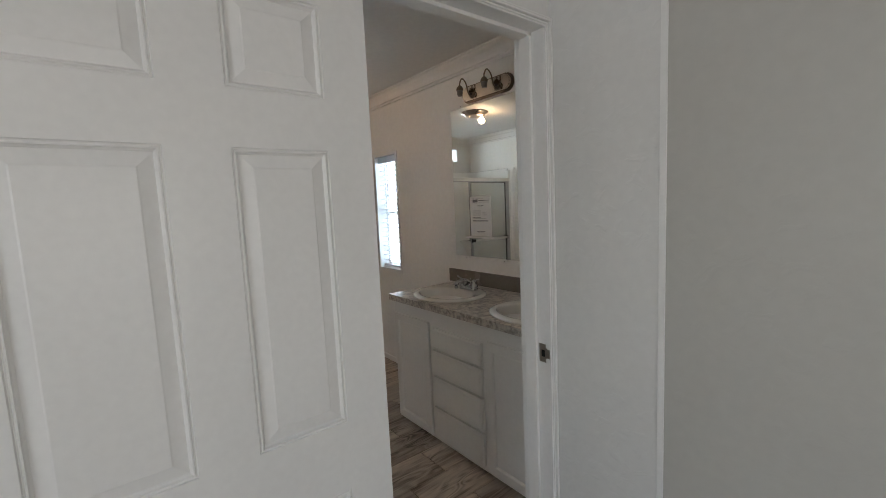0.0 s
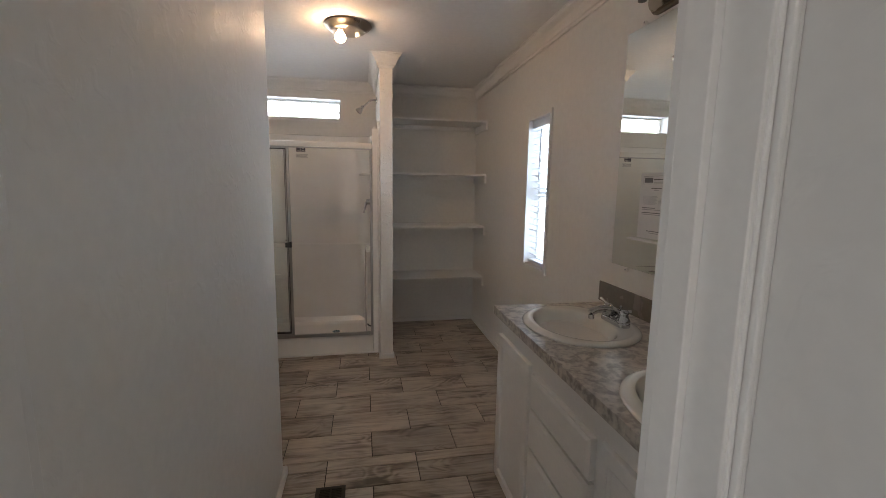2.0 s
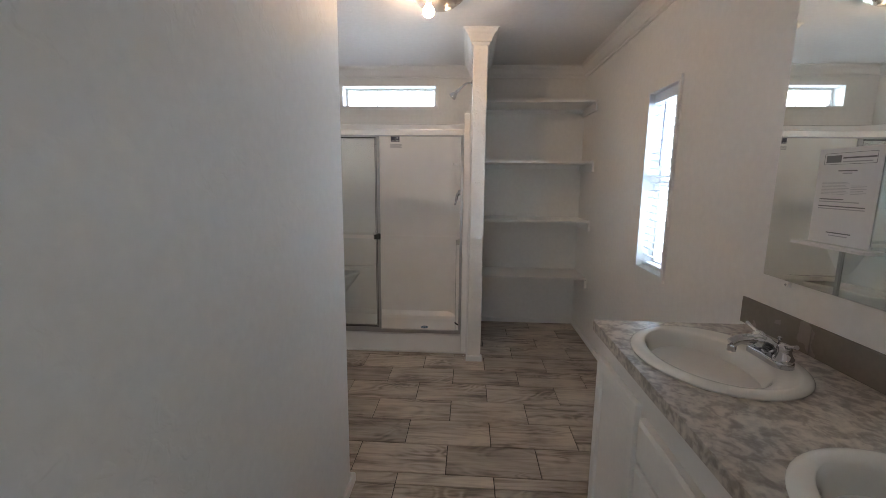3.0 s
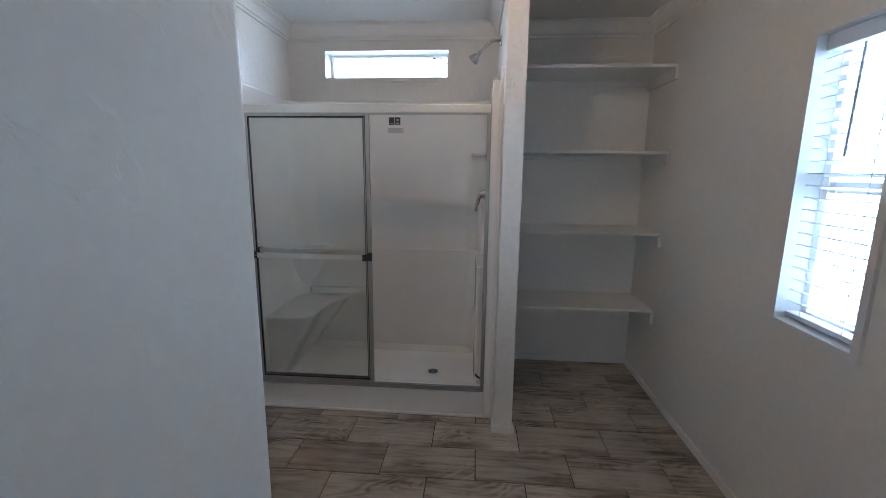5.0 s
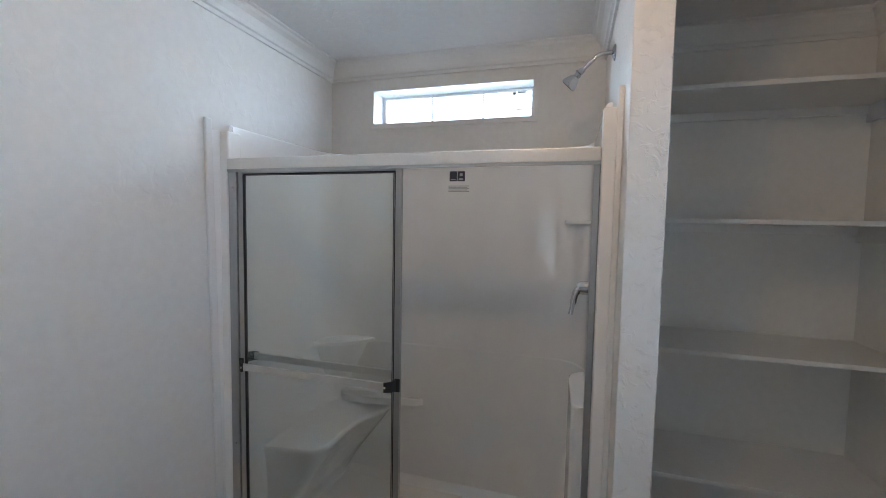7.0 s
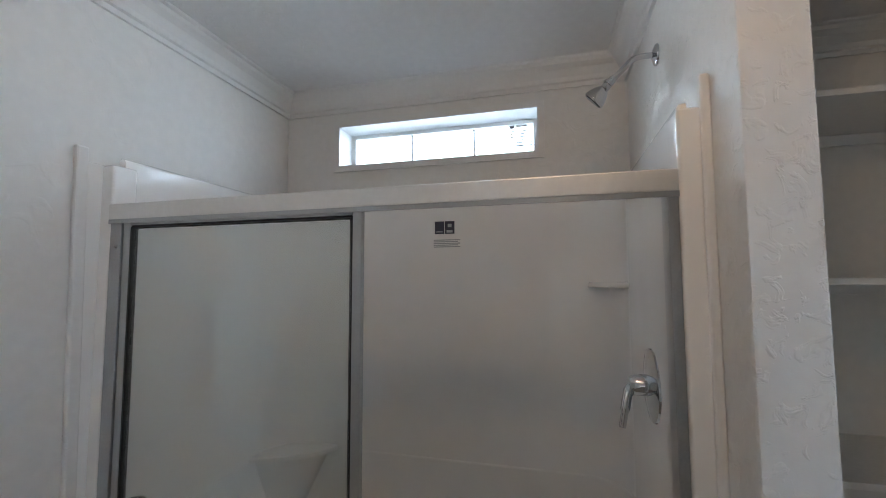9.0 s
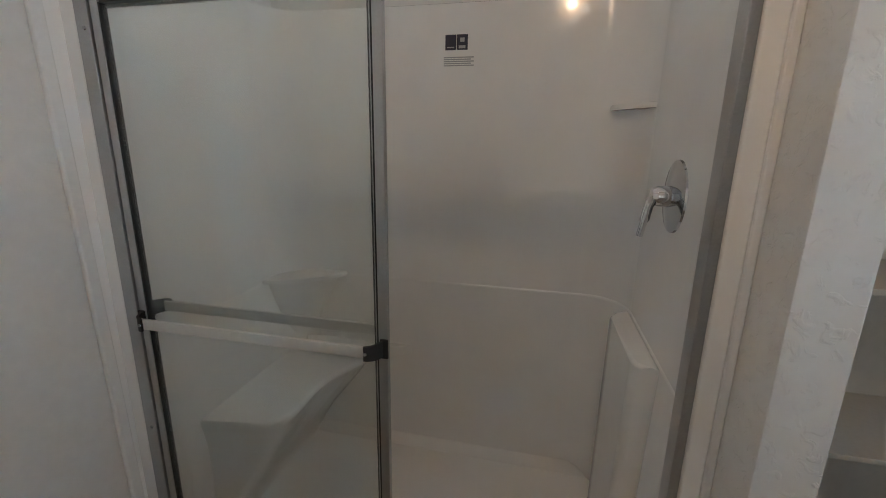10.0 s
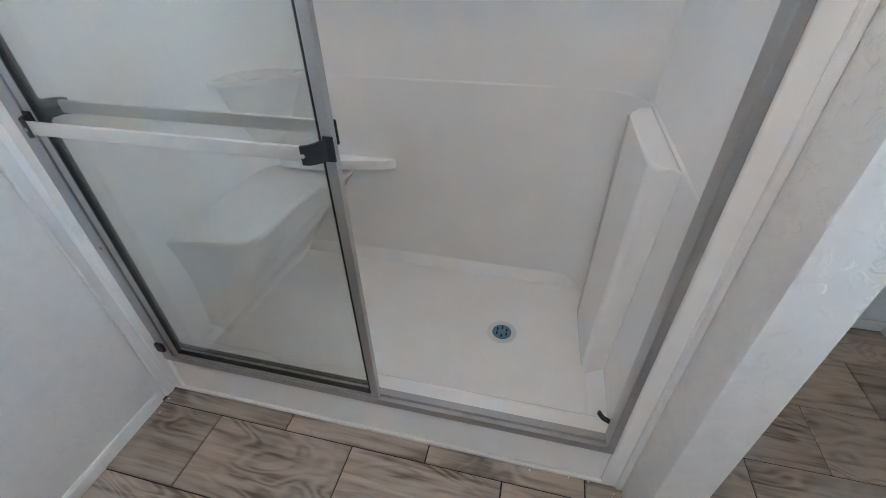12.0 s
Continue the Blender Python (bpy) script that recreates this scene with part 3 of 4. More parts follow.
SB, SL, SR = XB + 0.045, YL + 0.040, 2.717   # inner faces of the stall
STOP = 1.915


def shower_stall():
    t = thing("shower_stall", (-3.95, 2.015, 0), "white glossy moulded shower stall with corner seat", "shower")
    part("curb", box(XS - 0.10, XS, YL + 0.004, YP0 - 0.004, -0.024, 0.168, 0.022, 4), ACRYLIC, t, smooth=True)
    # pan: a shallow tray falling to the drain
    bm = bmesh.new()
    nx, ny = 16, 24
    x0, x1, y0, y1 = SB - 0.01, XS - 0.07, SL - 0.01, SR + 0.01
    rows = []
    for i in range(nx + 1):
        row = []
        for j in range(ny + 1):
            x, y = x0 + (x1 - x0) * i / nx, y0 + (y1 - y0) * j / ny
            d = min(x - x0, y - y0, y1 - y, (x1 - x) * 1.5)
            z = 0.048 + 0.012 * math.hypot(x + 4.016, y - 2.366) + 0.07 * max(0, 1 - d / 0.07) ** 2
            row.append((bm.verts.new((x, y, z)), bm.verts.new((x, y, z - 0.012))))
        rows.append(row)
    for k in (0, 1):
        for i in range(nx):
            for j in range(ny):
                f = [rows[i][j][k], rows[i + 1][j][k], rows[i + 1][j + 1][k], rows[i][j + 1][k]]
                bm.faces.new(f[::-1] if k else f)
    rim = [rows[i][0] for i in range(nx + 1)] + [rows[nx][j] for j in range(1, ny + 1)] + [rows[i][ny] for i in range(nx - 1, -1, -1)] + [rows[0][j] for j in range(ny - 1, 0, -1)]
    for p, q in zip(rim, rim[1:] + rim[:1]):
        bm.faces.new((p[0], p[1], q[1], q[0]))
    part("pan", bm, ACRYLIC, t, smooth=True)
    # wall liner: one moulding round three sides, thicker below the waist ledge
    r = 0.16

    def liner(inset, z0, z1, lip=0.0):
        path = []
        cx, cy = SB + inset + r, SL + inset + r
        path.append((XS - 0.03, SR - inset))
        for k in range(11):
            a = math.pi / 2 * k / 10
            path.append((cx - r * math.sin(a), SR - inset - r + r * math.cos(a)))
        for k in range(11):
            a = math.pi / 2 * k / 10
            path.append((cx - r * math.cos(a), cy - r * math.sin(a)))
        path.append((XS - 0.03, SL + inset))
        return sweep(path, [(-0.02, z0), (0, z0), (0, z1 - 0.012), (-0.004, z1 - 0.003), (-0.012, z1), (-0.02, z1)])

    part("upper_liner", liner(0.0, 0.86, STOP), ACRYLIC, t, smooth=True)
    part("lower_liner", liner(0.004, 0.05, 0.865), ACRYLIC, t, smooth=True)
    part("front_flange", box(XS - 0.06, XS + 0.010, YL + 0.003, 1.322, 0.0, STOP - 0.028, 0.008, 3), ACRYLIC, t, smooth=True)
    part("side_flange", box(XS + 0.004, XS + 0.050, YL + 0.001, YL + 0.012, 0.0, STOP - 0.028, 0.003), ACRYLIC, t, smooth=True)
    part("front_flange", box(XS - 0.06, XS + 0.012, 2.707, YP0 - 0.014, 0.0, STOP - 0.022, 0.008, 3), ACRYLIC, t, smooth=True)
    # seat in the far corner: the body draws in to the wall on its way down
    edge = arc_points([(-3.752, SL, 0), (-3.757, 1.350, 0), (-3.772, 1.430, 0), (-3.782, 1.510, 0), (-3.806, 1.562, 0), (-3.862, 1.590, 0), (-3.960, 1.592, 0), (-4.050, 1.594, 0), (-4.150, 1.620, 0), (-4.240, 1.662, 0), (-4.310, 1.684, 0), (SB, 1.688, 0)], 4)
    bm = bmesh.new()
    rows = []
    for f, g, z in ((0.93, 0.985, 0.500), (0.965, 0.993, 0.499), (0.99, 0.999, 0.494), (1.0, 1.0, 0.484), (0.975, 0.994, 0.468), (0.93, 0.985, 0.450), (0.86, 0.975, 0.410), (0.74, 0.965, 0.350), (0.60, 0.96, 0.280), (0.46, 0.965, 0.210), (0.35, 0.97, 0.140), (0.29, 0.98, 0.090), (0.28, 0.99, 0.062), (0.30, 1.0, 0.050)):
        rows.append([bm.verts.new((SB + (p.x - SB) * g, SL + (p.y - SL) * f, z)) for p in edge])
    for p, q in zip(rows, rows[1:]):
        for k in range(len(edge) - 1):
            bm.faces.new((p[k], p[k + 1], q[k + 1], q[k]))
    for row in (rows[0], rows[-1]):
        bm.faces.new([bm.verts.new((SB - 0.01, SL - 0.01, row[0].co.z))] + row)
    part("seat", bm, ACRYLIC, t, "moulded corner seat", True)
    # arm ledge on the plumbing wall
    out = [(-4.235, SR), (-4.225, SR - 0.028), (-4.205, SR - 0.052), (-4.165, SR - 0.074), (-4.11, SR - 0.074), (-3.855, SR - 0.066), (-3.830, SR - 0.060), (-3.818, SR - 0.046), (-3.812, SR - 0.02), (-3.808, SR)]
    bm = prism(out[::-1], 0.05, 0.856, 0.012, 4)
    for v in bm.verts:                      # the end face leans back on its way down
        if v.co.z < 0.06 and v.co.x > -3.9:
            v.co.x -= 0.075
        elif v.co.z < 0.06:
            v.co.x -= 0.03
    part("arm_ledge", bm, ACRYLIC, t, "moulded waist-high ledge", True)

    def corner_shelf(cy, d, z, a, c, foot, waist):
        """A moulded corner shelf on a shallow column; d is the way out from the side wall."""
        def plan(u, w):
            pts = [(SB - 0.01, cy - d * 0.01), (SB - 0.01, cy + d * w)]
            for k in range(9):
                q = math.pi / 2 * k / 8
                r = 1 - 0.13 * math.sin(2 * q)
                pts.append((SB + u * r * math.sin(q), cy + d * w * r * math.cos(q)))
            return pts + [(SB + u, cy - d * 0.01)]
        order = 1 if d < 0 else -1
        part("corner_shelf", prism(plan(a, c)[::order], z - 0.018, z, 0.008, 3), ACRYLIC, t, smooth=True)
        if not foot:
            return
        bm = prism(plan(a * 0.86, c * 0.86)[::order], foot, z - 0.020)
        for v in bm.verts:
            if v.co.z < foot + 0.01:
                v.co.x, v.co.y = SB + (v.co.x - SB) * waist, cy + (v.co.y - cy) * waist
        part("corner_column", bm, ACRYLIC, t, smooth=True)

    corner_shelf(SL, 1, 0.874, 0.215, 0.270, 0.50, 0.25)
    corner_shelf(SR, -1, 1.558, 0.150, 0.120, 0, 0)
    part("back_shelf", prism([(SB, 1.88), (SB, 1.36), (SB + 0.085, 1.42), (SB + 0.085, 1.58), (SB + 0.055, 1.72), (SB + 0.028, 1.84)], 0.520, 0.558, 0.008, 2), ACRYLIC, t, smooth=True)
    d = part("drain", lathe([(0.0, 0.0), (0.052, 0.0), (0.055, 0.003), (0.050, 0.006), (0.040, 0.005), (0.0, 0.003)], (-4.016, 2.366, 0.0475), 32), ALU_LIGHT, t, "silver drain with slotted strainer", True)
    part("strainer", lathe([(0.0, 0.0), (0.036, 0.0), (0.034, 0.002), (0.0, 0.002)], (-4.016, 2.366, 0.0525), 24), DRAIN_STEEL, d)
    for k in range(6):
        a = math.pi * k / 3
        part("slot", box(-4.016 + 0.02 * math.cos(a) - 0.007, -4.016 + 0.02 * math.cos(a) + 0.007, 2.366 + 0.02 * math.sin(a) - 0.003, 2.366 + 0.02 * math.sin(a) + 0.003, 0.0545, 0.0552), DARK, d)


def shower_trim():
    bm = box(-3.554, -3.522, YL, YL + 0.016, 0.0, 1.925, 0.005)
    for v in bm.verts:                      # nailed a little out of plumb
        v.co.x += 0.036 * v.co.z / 1.925
    setting("trim", bm, TRIM, "white wall batten beside the shower", category="trim")
    setting("trim", box(-3.562, -3.548, YP0 - 0.018, YP0, 0.0, 1.952, 0.005), TRIM, "white wall batten beside the shower", category="trim")
    setting("caulk_strip", box(XS, XS + 0.012, YL + 0.002, YP0 - 0.002, 0, 0.014, 0.004), TRIM, "white strip along the shower curb", category="trim")


XG = XS - 0.012                  # plane of the door track


def shower_frame():
    y0, y1 = 1.322, 2.706
    t = thing("shower_door_frame", (XG, 2.0, 0.168), "silver aluminium sliding shower door frame", "door frame")
    part("header", box(XG - 0.028, XG + 0.032, y0, y1, 1.732, 1.775, 0.004), ALU_LIGHT, t, smooth=True)
    part("header_lip", box(XG + 0.024, XG + 0.030, y0, y1, 1.722, 1.733), ALU, t)
    part("sill_track", boxes((XG - 0.026, XG + 0.024, y0, y1, 0.166, 0.176), (XG + 0.018, XG + 0.024, y0, y1, 0.176, 0.192), (XG - 0.004, XG + 0.002, y0, y1, 0.176, 0.188)), ALU, t)
    for a, b in ((y0, y0 + 0.038), (y1 - 0.019, y1)):
        j = part("wall_jamb", box(XG - 0.026, XG + 0.024, a, b, 0.176, 1.732, 0.002), ALU, t)
    for z in (0.62, 1.66):
        part("screw", lathe([(0.0, 0), (0.005, 0), (0.004, 0.002), (0, 0.002)], (XG + 0.024, y0 + 0.022, z), 10, axis="x"), CHROME, t)
    part("bumper", tube([(XG - 0.030, y1 - 0.018, 0.226), (XG - 0.034, y1 - 0.036, 0.232), (XG - 0.038, y1 - 0.048, 0.246)], 0.008, 8, flat=0.6), BLACK, t, "black rubber bumper", True)
    part("bumper", box(XG + 0.022, XG + 0.034, y0 + 0.002, y0 + 0.03, 0.215, 0.25, 0.004), BLACK, t, "black rubber bumper", True)


def shower_panel(name, x, y0, y1, bar):
    z0, z1 = 0.190, 1.728
    t = thing(name, (x, (y0 + y1) / 2, z0), "clear glass sliding shower panel with towel bar" if bar else "clear glass inner sliding shower panel with inside towel bar", "shower door", "sliding shower panels")
    part("pane", box(x - 0.0025, x + 0.0025, y0 + 0.012, y1 - 0.012, z0 + 0.012, z1 - 0.02), SHOWER_GLASS, t).visible_shadow = False
    for a, b in ((y0, y0 + 0.022), (y1 - 0.022, y1)):
        part("stile", box(x - 0.008, x + 0.010, a, b, z0, z1, 0.002), ALU, t, "silver aluminium stile")
    part("rail", box(x - 0.008, x + 0.010, y0 + 0.022, y1 - 0.022, z0, z0 + 0.018, 0.002), ALU, t)
    part("rail", box(x - 0.008, x + 0.010, y0 + 0.022, y1 - 0.022, z1 - 0.012, z1, 0.002), ALU, t)
    part("gasket", boxes((x - 0.006, x + 0.0085, y0 + 0.022, y0 + 0.0265, z0 + 0.018, z1 - 0.016), (x - 0.006, x + 0.0085, y1 - 0.0255, y1 - 0.022, z0 + 0.018, z1 - 0.016), (x - 0.006, x + 0.0085, y0 + 0.0265, y1 - 0.0255, z0 + 0.018, z0 + 0.0235), (x - 0.006, x + 0.0085, y0 + 0.0265, y1 - 0.0255, z1 - 0.0165, z1 - 0.012)), BLACK, t, "black glazing gasket")
    zb, o = (0.955, 1) if bar else (0.966, -1)          # the inner panel carries its bar on the shower side
    xa, xb = sorted((x + o * 0.034, x + o * 0.044))
    b = part("towel_bar", box(xa, xb, y0 + 0.030, y1 - 0.034, zb - 0.014, zb + 0.014, 0.003), ALU_LIGHT, t, "silver flat towel bar", True)
    for yy, s in ((y0 + 0.008, 1), (y1 - 0.008, -1)):
        plan = arc_points([(x + o * 0.011, yy + s * 0.003, 0), (x + o * 0.020, yy + s * 0.006, 0), (x + o * 0.034, yy + s * 0.013, 0), (x + o * 0.044, yy + s * 0.024, 0), (x + o * 0.047, yy + s * 0.036, 0)], 4)
        bm = bmesh.new()
        rows = []
        for k, p in enumerate(plan):        # a strap that sweeps from the stile round the end of the bar
            q = plan[min(k + 1, len(plan) - 1)] - plan[max(k - 1, 0)]
            nrm = Vector((-q.y, q.x, 0)).normalized() * 0.0028
            h = 0.021 - 0.004 * k / len(plan)
            rows.append([bm.verts.new(p + d * nrm + Vector((0, 0, zb + e * h))) for d, e in ((-1, -1), (1, -1), (1, 1), (-1, 1))])
        for p, q in zip(rows, rows[1:]):
            for k in range(4):
                bm.faces.new((p[k], p[(k + 1) % 4], q[(k + 1) % 4], q[k]))
        bm.faces.new(rows[0]), bm.faces.new(rows[-1])
        part("bracket", bm, BLACK, b, "black plastic bar bracket")
        part("bracket_foot", box(min(x + o * 0.010, x + o * 0.016), max(x + o * 0.010, x + o * 0.016), yy - 0.009, yy + 0.011, zb - 0.024, zb + 0.024, 0.002), BLACK, b, "black plastic bracket foot")
        if bar:
            part("screw", lathe([(0.0, 0), (0.005, 0), (0.004, 0.002), (0, 0.002)], (x + 0.0495, yy + s * 0.032, zb), 10, axis="x"), CHROME, b)


def shower_fittings():
    yw = YP0 - 0.001
    xh = -3.925
    t = thing("wall_shower", (xh, yw, 2.185), "chrome shower head on a bent arm", "shower head")
    part("escutcheon", lathe([(0.0, 0), (0.030, 0), (0.028, -0.005), (0.014, -0.011), (0, -0.011)], (xh, yw, 2.185), 28, axis="y"), CHROME, t, smooth=True)
    pts = arc_points([(xh, yw, 2.185), (xh, yw - 0.040, 2.185), (xh, yw - 0.062, 2.179), (xh - 0.003, yw - 0.080, 2.164), (xh - 0.012, yw - 0.122, 2.126)], 6)
    part("arm", tube(pts, 0.0082, 14), CHROME, t, smooth=True)
    d = Vector((-0.24, -0.70, -0.67)).normalized()
    o = Vector((xh - 0.012, yw - 0.120, 2.128))
    part("collar", tube([o - d * 0.012, o - d * 0.010, o + d * 0.006, o + d * 0.008], [0.0105, 0.0125, 0.0125, 0.0105], 8), CHROME, t)
    part("ball_joint", tube([o + d * 0.006, o + d * 0.010, o + d * 0.016, o + d * 0.022, o + d * 0.026], [0.008, 0.012, 0.0135, 0.012, 0.009], 18), CHROME, t, smooth=True)
    hd = part("head", tube([o + d * 0.022, o + d * 0.028, o + d * 0.036, o + d * 0.052, o + d * 0.062, o + d * 0.067], [0.011, 0.0175, 0.022, 0.029, 0.0315, 0.0305], 32), CHROME, t, smooth=True)
    part("spray_face", tube([o + d * 0.0665, o + d * 0.0690], [0.0275, 0.0265], 28), SPRAY, hd, "dark spray plate")
    part("tilt_knob", tube([o + d * 0.02 + Vector((0.0, 0.0, 0.010)), o + d * 0.02 + Vector((0.006, 0.0, 0.022))], [0.004, 0.005], 10), CHROME, hd, smooth=True)
    t = thing("shower_valve", (-3.90, SR, 1.295), "chrome shower valve with a lever handle", "shower valve")
    ys = SR + 0.001
    part("escutcheon", lathe([(0.0, 0), (0.094, 0), (0.092, -0.006), (0.06, -0.013), (0.03, -0.016), (0, -0.016)], (-3.90, ys, 1.295), 36, axis="y"), CHROME, t, smooth=True)
    part("hub", lathe([(0.0, -0.014), (0.028, -0.014), (0.026, -0.045), (0.020, -0.058), (0, -0.062)], (-3.90, ys, 1.295), 24, axis="y"), CHROME, t, smooth=True)
    part("lever", tube(arc_points([(-3.90, ys - 0.045, 1.292), (-3.888, ys - 0.062, 1.277), (-3.878, ys - 0.072, 1.237), (-3.876, ys - 0.080, 1.192)], 5), [0.014] * 6 + [0.012] * 5 + [0.009] * 5, 12), CHROME, t, smooth=True)
    t = thing("wall_sticker", (SB, 2.04, 1.76), "dark blue product sticker with grey print on the shower wall", "sticker")
    x = SB + 0.0012
    part("badge", box(SB + 0.0002, x, 2.005, 2.045, 1.755, 1.807), STICKER_DARK, t)
    part("badge", box(SB + 0.0002, x, 2.048, 2.088, 1.755, 1.807), STICKER_DARK, t)
    for k, (a, b, z, h) in enumerate(((2.012, 2.038, 1.762, 0.004), (2.055, 2.080, 1.760, 0.010), (2.060, 2.076, 1.782, 0.014))):
        part("print_mark", box(x, x + 0.0004, a, b, z, z + h), PALE_INK, t)
    for k in range(5):
        part("print_line", box(SB + 0.0002, x, 2.000, 2.112 - 0.01 * (k % 2), 1.700 + k * 0.007, 1.704 + k * 0.007), PALE_INK, t)


def caulk_crumbs():
    """Crumbs of dried caulk left on the tiles along the trim."""
    rnd = random.Random(5)
    bm = bmesh.new()
    for cx, cy, ux, uy, n in ((-3.52, 1.292, 0.10, 0.012, 9), (-3.50, 2.738, 0.06, 0.010, 9), (-3.545, 2.55, 0.01, 0.14, 4)):
        for _ in range(n):
            r = rnd.uniform(0.0015, 0.0032)
            g = bmesh.ops.create_icosphere(bm, subdivisions=1, radius=r)["verts"]
            bmesh.ops.scale(bm, verts=g, vec=(rnd.uniform(0.8, 1.8), 1.0, 0.6))
            bmesh.ops.translate(bm, verts=g, vec=(cx + rnd.uniform(-ux, ux), cy + rnd.uniform(-uy, uy), r * 0.55))
    tagged(part("caulk_crumbs", bm, TRIM), "white crumbs of dried caulk on the floor tiles", "debris", kind="stuff")


shower_stall()
caulk_crumbs()
shower_trim()
shower_frame()
PY1 = 2.060
shower_panel("sliding_glass_door", XG + 0.012, 1.366, PY1, True)
shower_panel("sliding_glass_door", XG - 0.014, 1.345, PY1 - 0.016, False)
shower_fittings()


# ---- shelves ----
def shelf(z):
    t = thing("wall_shelf", (-4.2, (YP1 + YR) / 2, z), "white board shelf on wooden cleats, empty", "shelf", "closet shelves")
    part("board", box(XB + 0.001, -4.005, YP1 + 0.001, YR - 0.001, z - 0.018, z, 0.002), SHELF, t)
    part("cleat", box(XB + 0.001, -3.985, YR - 0.020, YR - 0.001, z - 0.088, z - 0.0185, 0.002), SHELF, t)
    part("cleat", box(XB + 0.001, -4.02, YP1 + 0.001, YP1 + 0.020, z - 0.088, z - 0.0185, 0.002), SHELF, t)
    part("cleat", box(XB + 0.001, XB + 0.018, YP1 + 0.021, YR - 0.021, z - 0.055, z - 0.0185, 0.002), SHELF, t)


for z in (0.555, 1.062, 1.570, 2.070):
    shelf(z)


# ---- vanity ----
VX0, VX1 = -1.850, XD0 - 0.018
VF = 3.268                       # face of the cabinet frame
CT = 0.878                       # top of the counter
SINKS = ((-1.535, 3.49), (-0.835, 3.49))


def raised_board(x0, x1, z0, z1, y, frame_w, depth=0.019):
    """A cupboard front whose middle is set back inside a beaded frame."""
    bm = box(x0, x1, y - depth, y, z0, z1, 0.004, 2)
    f = max((f for f in bm.faces if f.normal.y < -0.99), key=lambda f: f.calc_area())
    bmesh.ops.inset_individual(bm, faces=[f], thickness=frame_w, depth=0)
    bmesh.ops.inset_individual(bm, faces=[f], thickness=0.004, depth=-0.003)
    bmesh.ops.inset_individual(bm, faces=[f], thickness=0.004, depth=0.0015)
    bmesh.ops.inset_individual(bm, faces=[f], thickness=0.006, depth=-0.007)
    return bm


def vanity():
    t = thing("vanity_cabinet", ((VX0 + VX1) / 2, 3.55, 0), "white vanity cabinet with two doors and four drawers", "cabinet")
    part("body", boxes((VX0, VX1, VF, YR - 0.001, 0.022, CT - 0.040), (VX0 + 0.02, VX1, VF + 0.03, YR - 0.001, 0.0, 0.022)), CABINET, t)
    part("door", raised_board(-1.832, -1.462, 0.045, 0.755, VF, 0.055), CABINET, t)
    part("door", raised_board(-0.965, -0.600, 0.045, 0.755, VF, 0.055), CABINET, t)
    for z0, z1 in ((0.606, 0.735), (0.445, 0.594), (0.250, 0.432), (0.055, 0.238)):
        bm = box(-1.430, -1.003, VF - 0.019, VF, z0, z1)
        f = max((f for f in bm.faces if f.normal.y < -0.99), key=lambda f: f.calc_area())
        bmesh.ops.inset_individual(bm, faces=[f], thickness=0.006, depth=0.0)
        bmesh.ops.inset_individual(bm, faces=[f], thickness=0.012, depth=0.007)
        part("drawer", bm, CABINET, t)


def ellipse_cell(bm, x0, x1, y0, y1, cx, cy, a, b, z, depth):
    """A rectangle of counter with an oval hole."""
    ang = sorted({round(2 * math.pi * k / 48, 6) for k in range(48)} | {round(math.atan2(y - cy, x - cx) % (2 * math.pi), 6) for x in (x0, x1) for y in (y0, y1)})
    inner, low, outer = [], [], []
    for t in ang:
        c, s = math.cos(t), math.sin(t)
        k = min((x1 - cx) / c if c > 1e-9 else (x0 - cx) / c if c < -1e-9 else 9, (y1 - cy) / s if s > 1e-9 else (y0 - cy) / s if s < -1e-9 else 9)
        r = a * b / math.hypot(b * c, a * s)
        inner.append(bm.verts.new((cx + r * c, cy + r * s, z)))
        low.append(bm.verts.new((cx + r * c, cy + r * s, z - depth)))
        outer.append(bm.verts.new((cx + k * c, cy + k * s, z)))
    n = len(ang)
    for i in range(n):
        j = (i + 1) % n
        bm.faces.new((inner[i], inner[j], outer[j], outer[i]))
        bm.faces.new((inner[j], inner[i], low[i], low[j]))


def countertop():
    x0, x1, y0, y1 = -1.864, XD0 - 0.003, 3.234, YR - 0.001
    t = thing("countertop", ((x0 + x1) / 2, (y0 + y1) / 2, CT - 0.04), "grey marbled laminate countertop with a self edge", "countertop")
    bm = bmesh.new()
    xm = (SINKS[0][0] + SINKS[1][0]) / 2
    ellipse_cell(bm, x0, xm, y0, y1, *SINKS[0], 0.215, 0.175, CT, 0.03)
    ellipse_cell(bm, xm, x1, y0, y1, *SINKS[1], 0.215, 0.175, CT, 0.03)
    part("slab", bm, LAMINATE, t)
    part("edge_strip", box(x0, x1, y0, y0 + 0.02, CT - 0.040, CT - 0.0003, 0.001, 1), LAMINATE, t)
    part("edge_strip", box(x0, x0 + 0.02, y0 + 0.0205, y1, CT - 0.040, CT - 0.0003, 0.001, 1), LAMINATE, t)
    sp = thing("backsplash", (-1.3, YR, CT), "row of taupe tiles behind the sinks", "backsplash")
    yy = YR - 0.009
    x = -1.905
    k = 0
    while x < x1 - 0.01:
        w = min(0.330, x1 - x)
        part("tile", box(x, x + w - 0.003, yy, YR - 0.001, CT + 0.001, CT + 0.098, 0.0015), SPLASH, sp)
        x += w


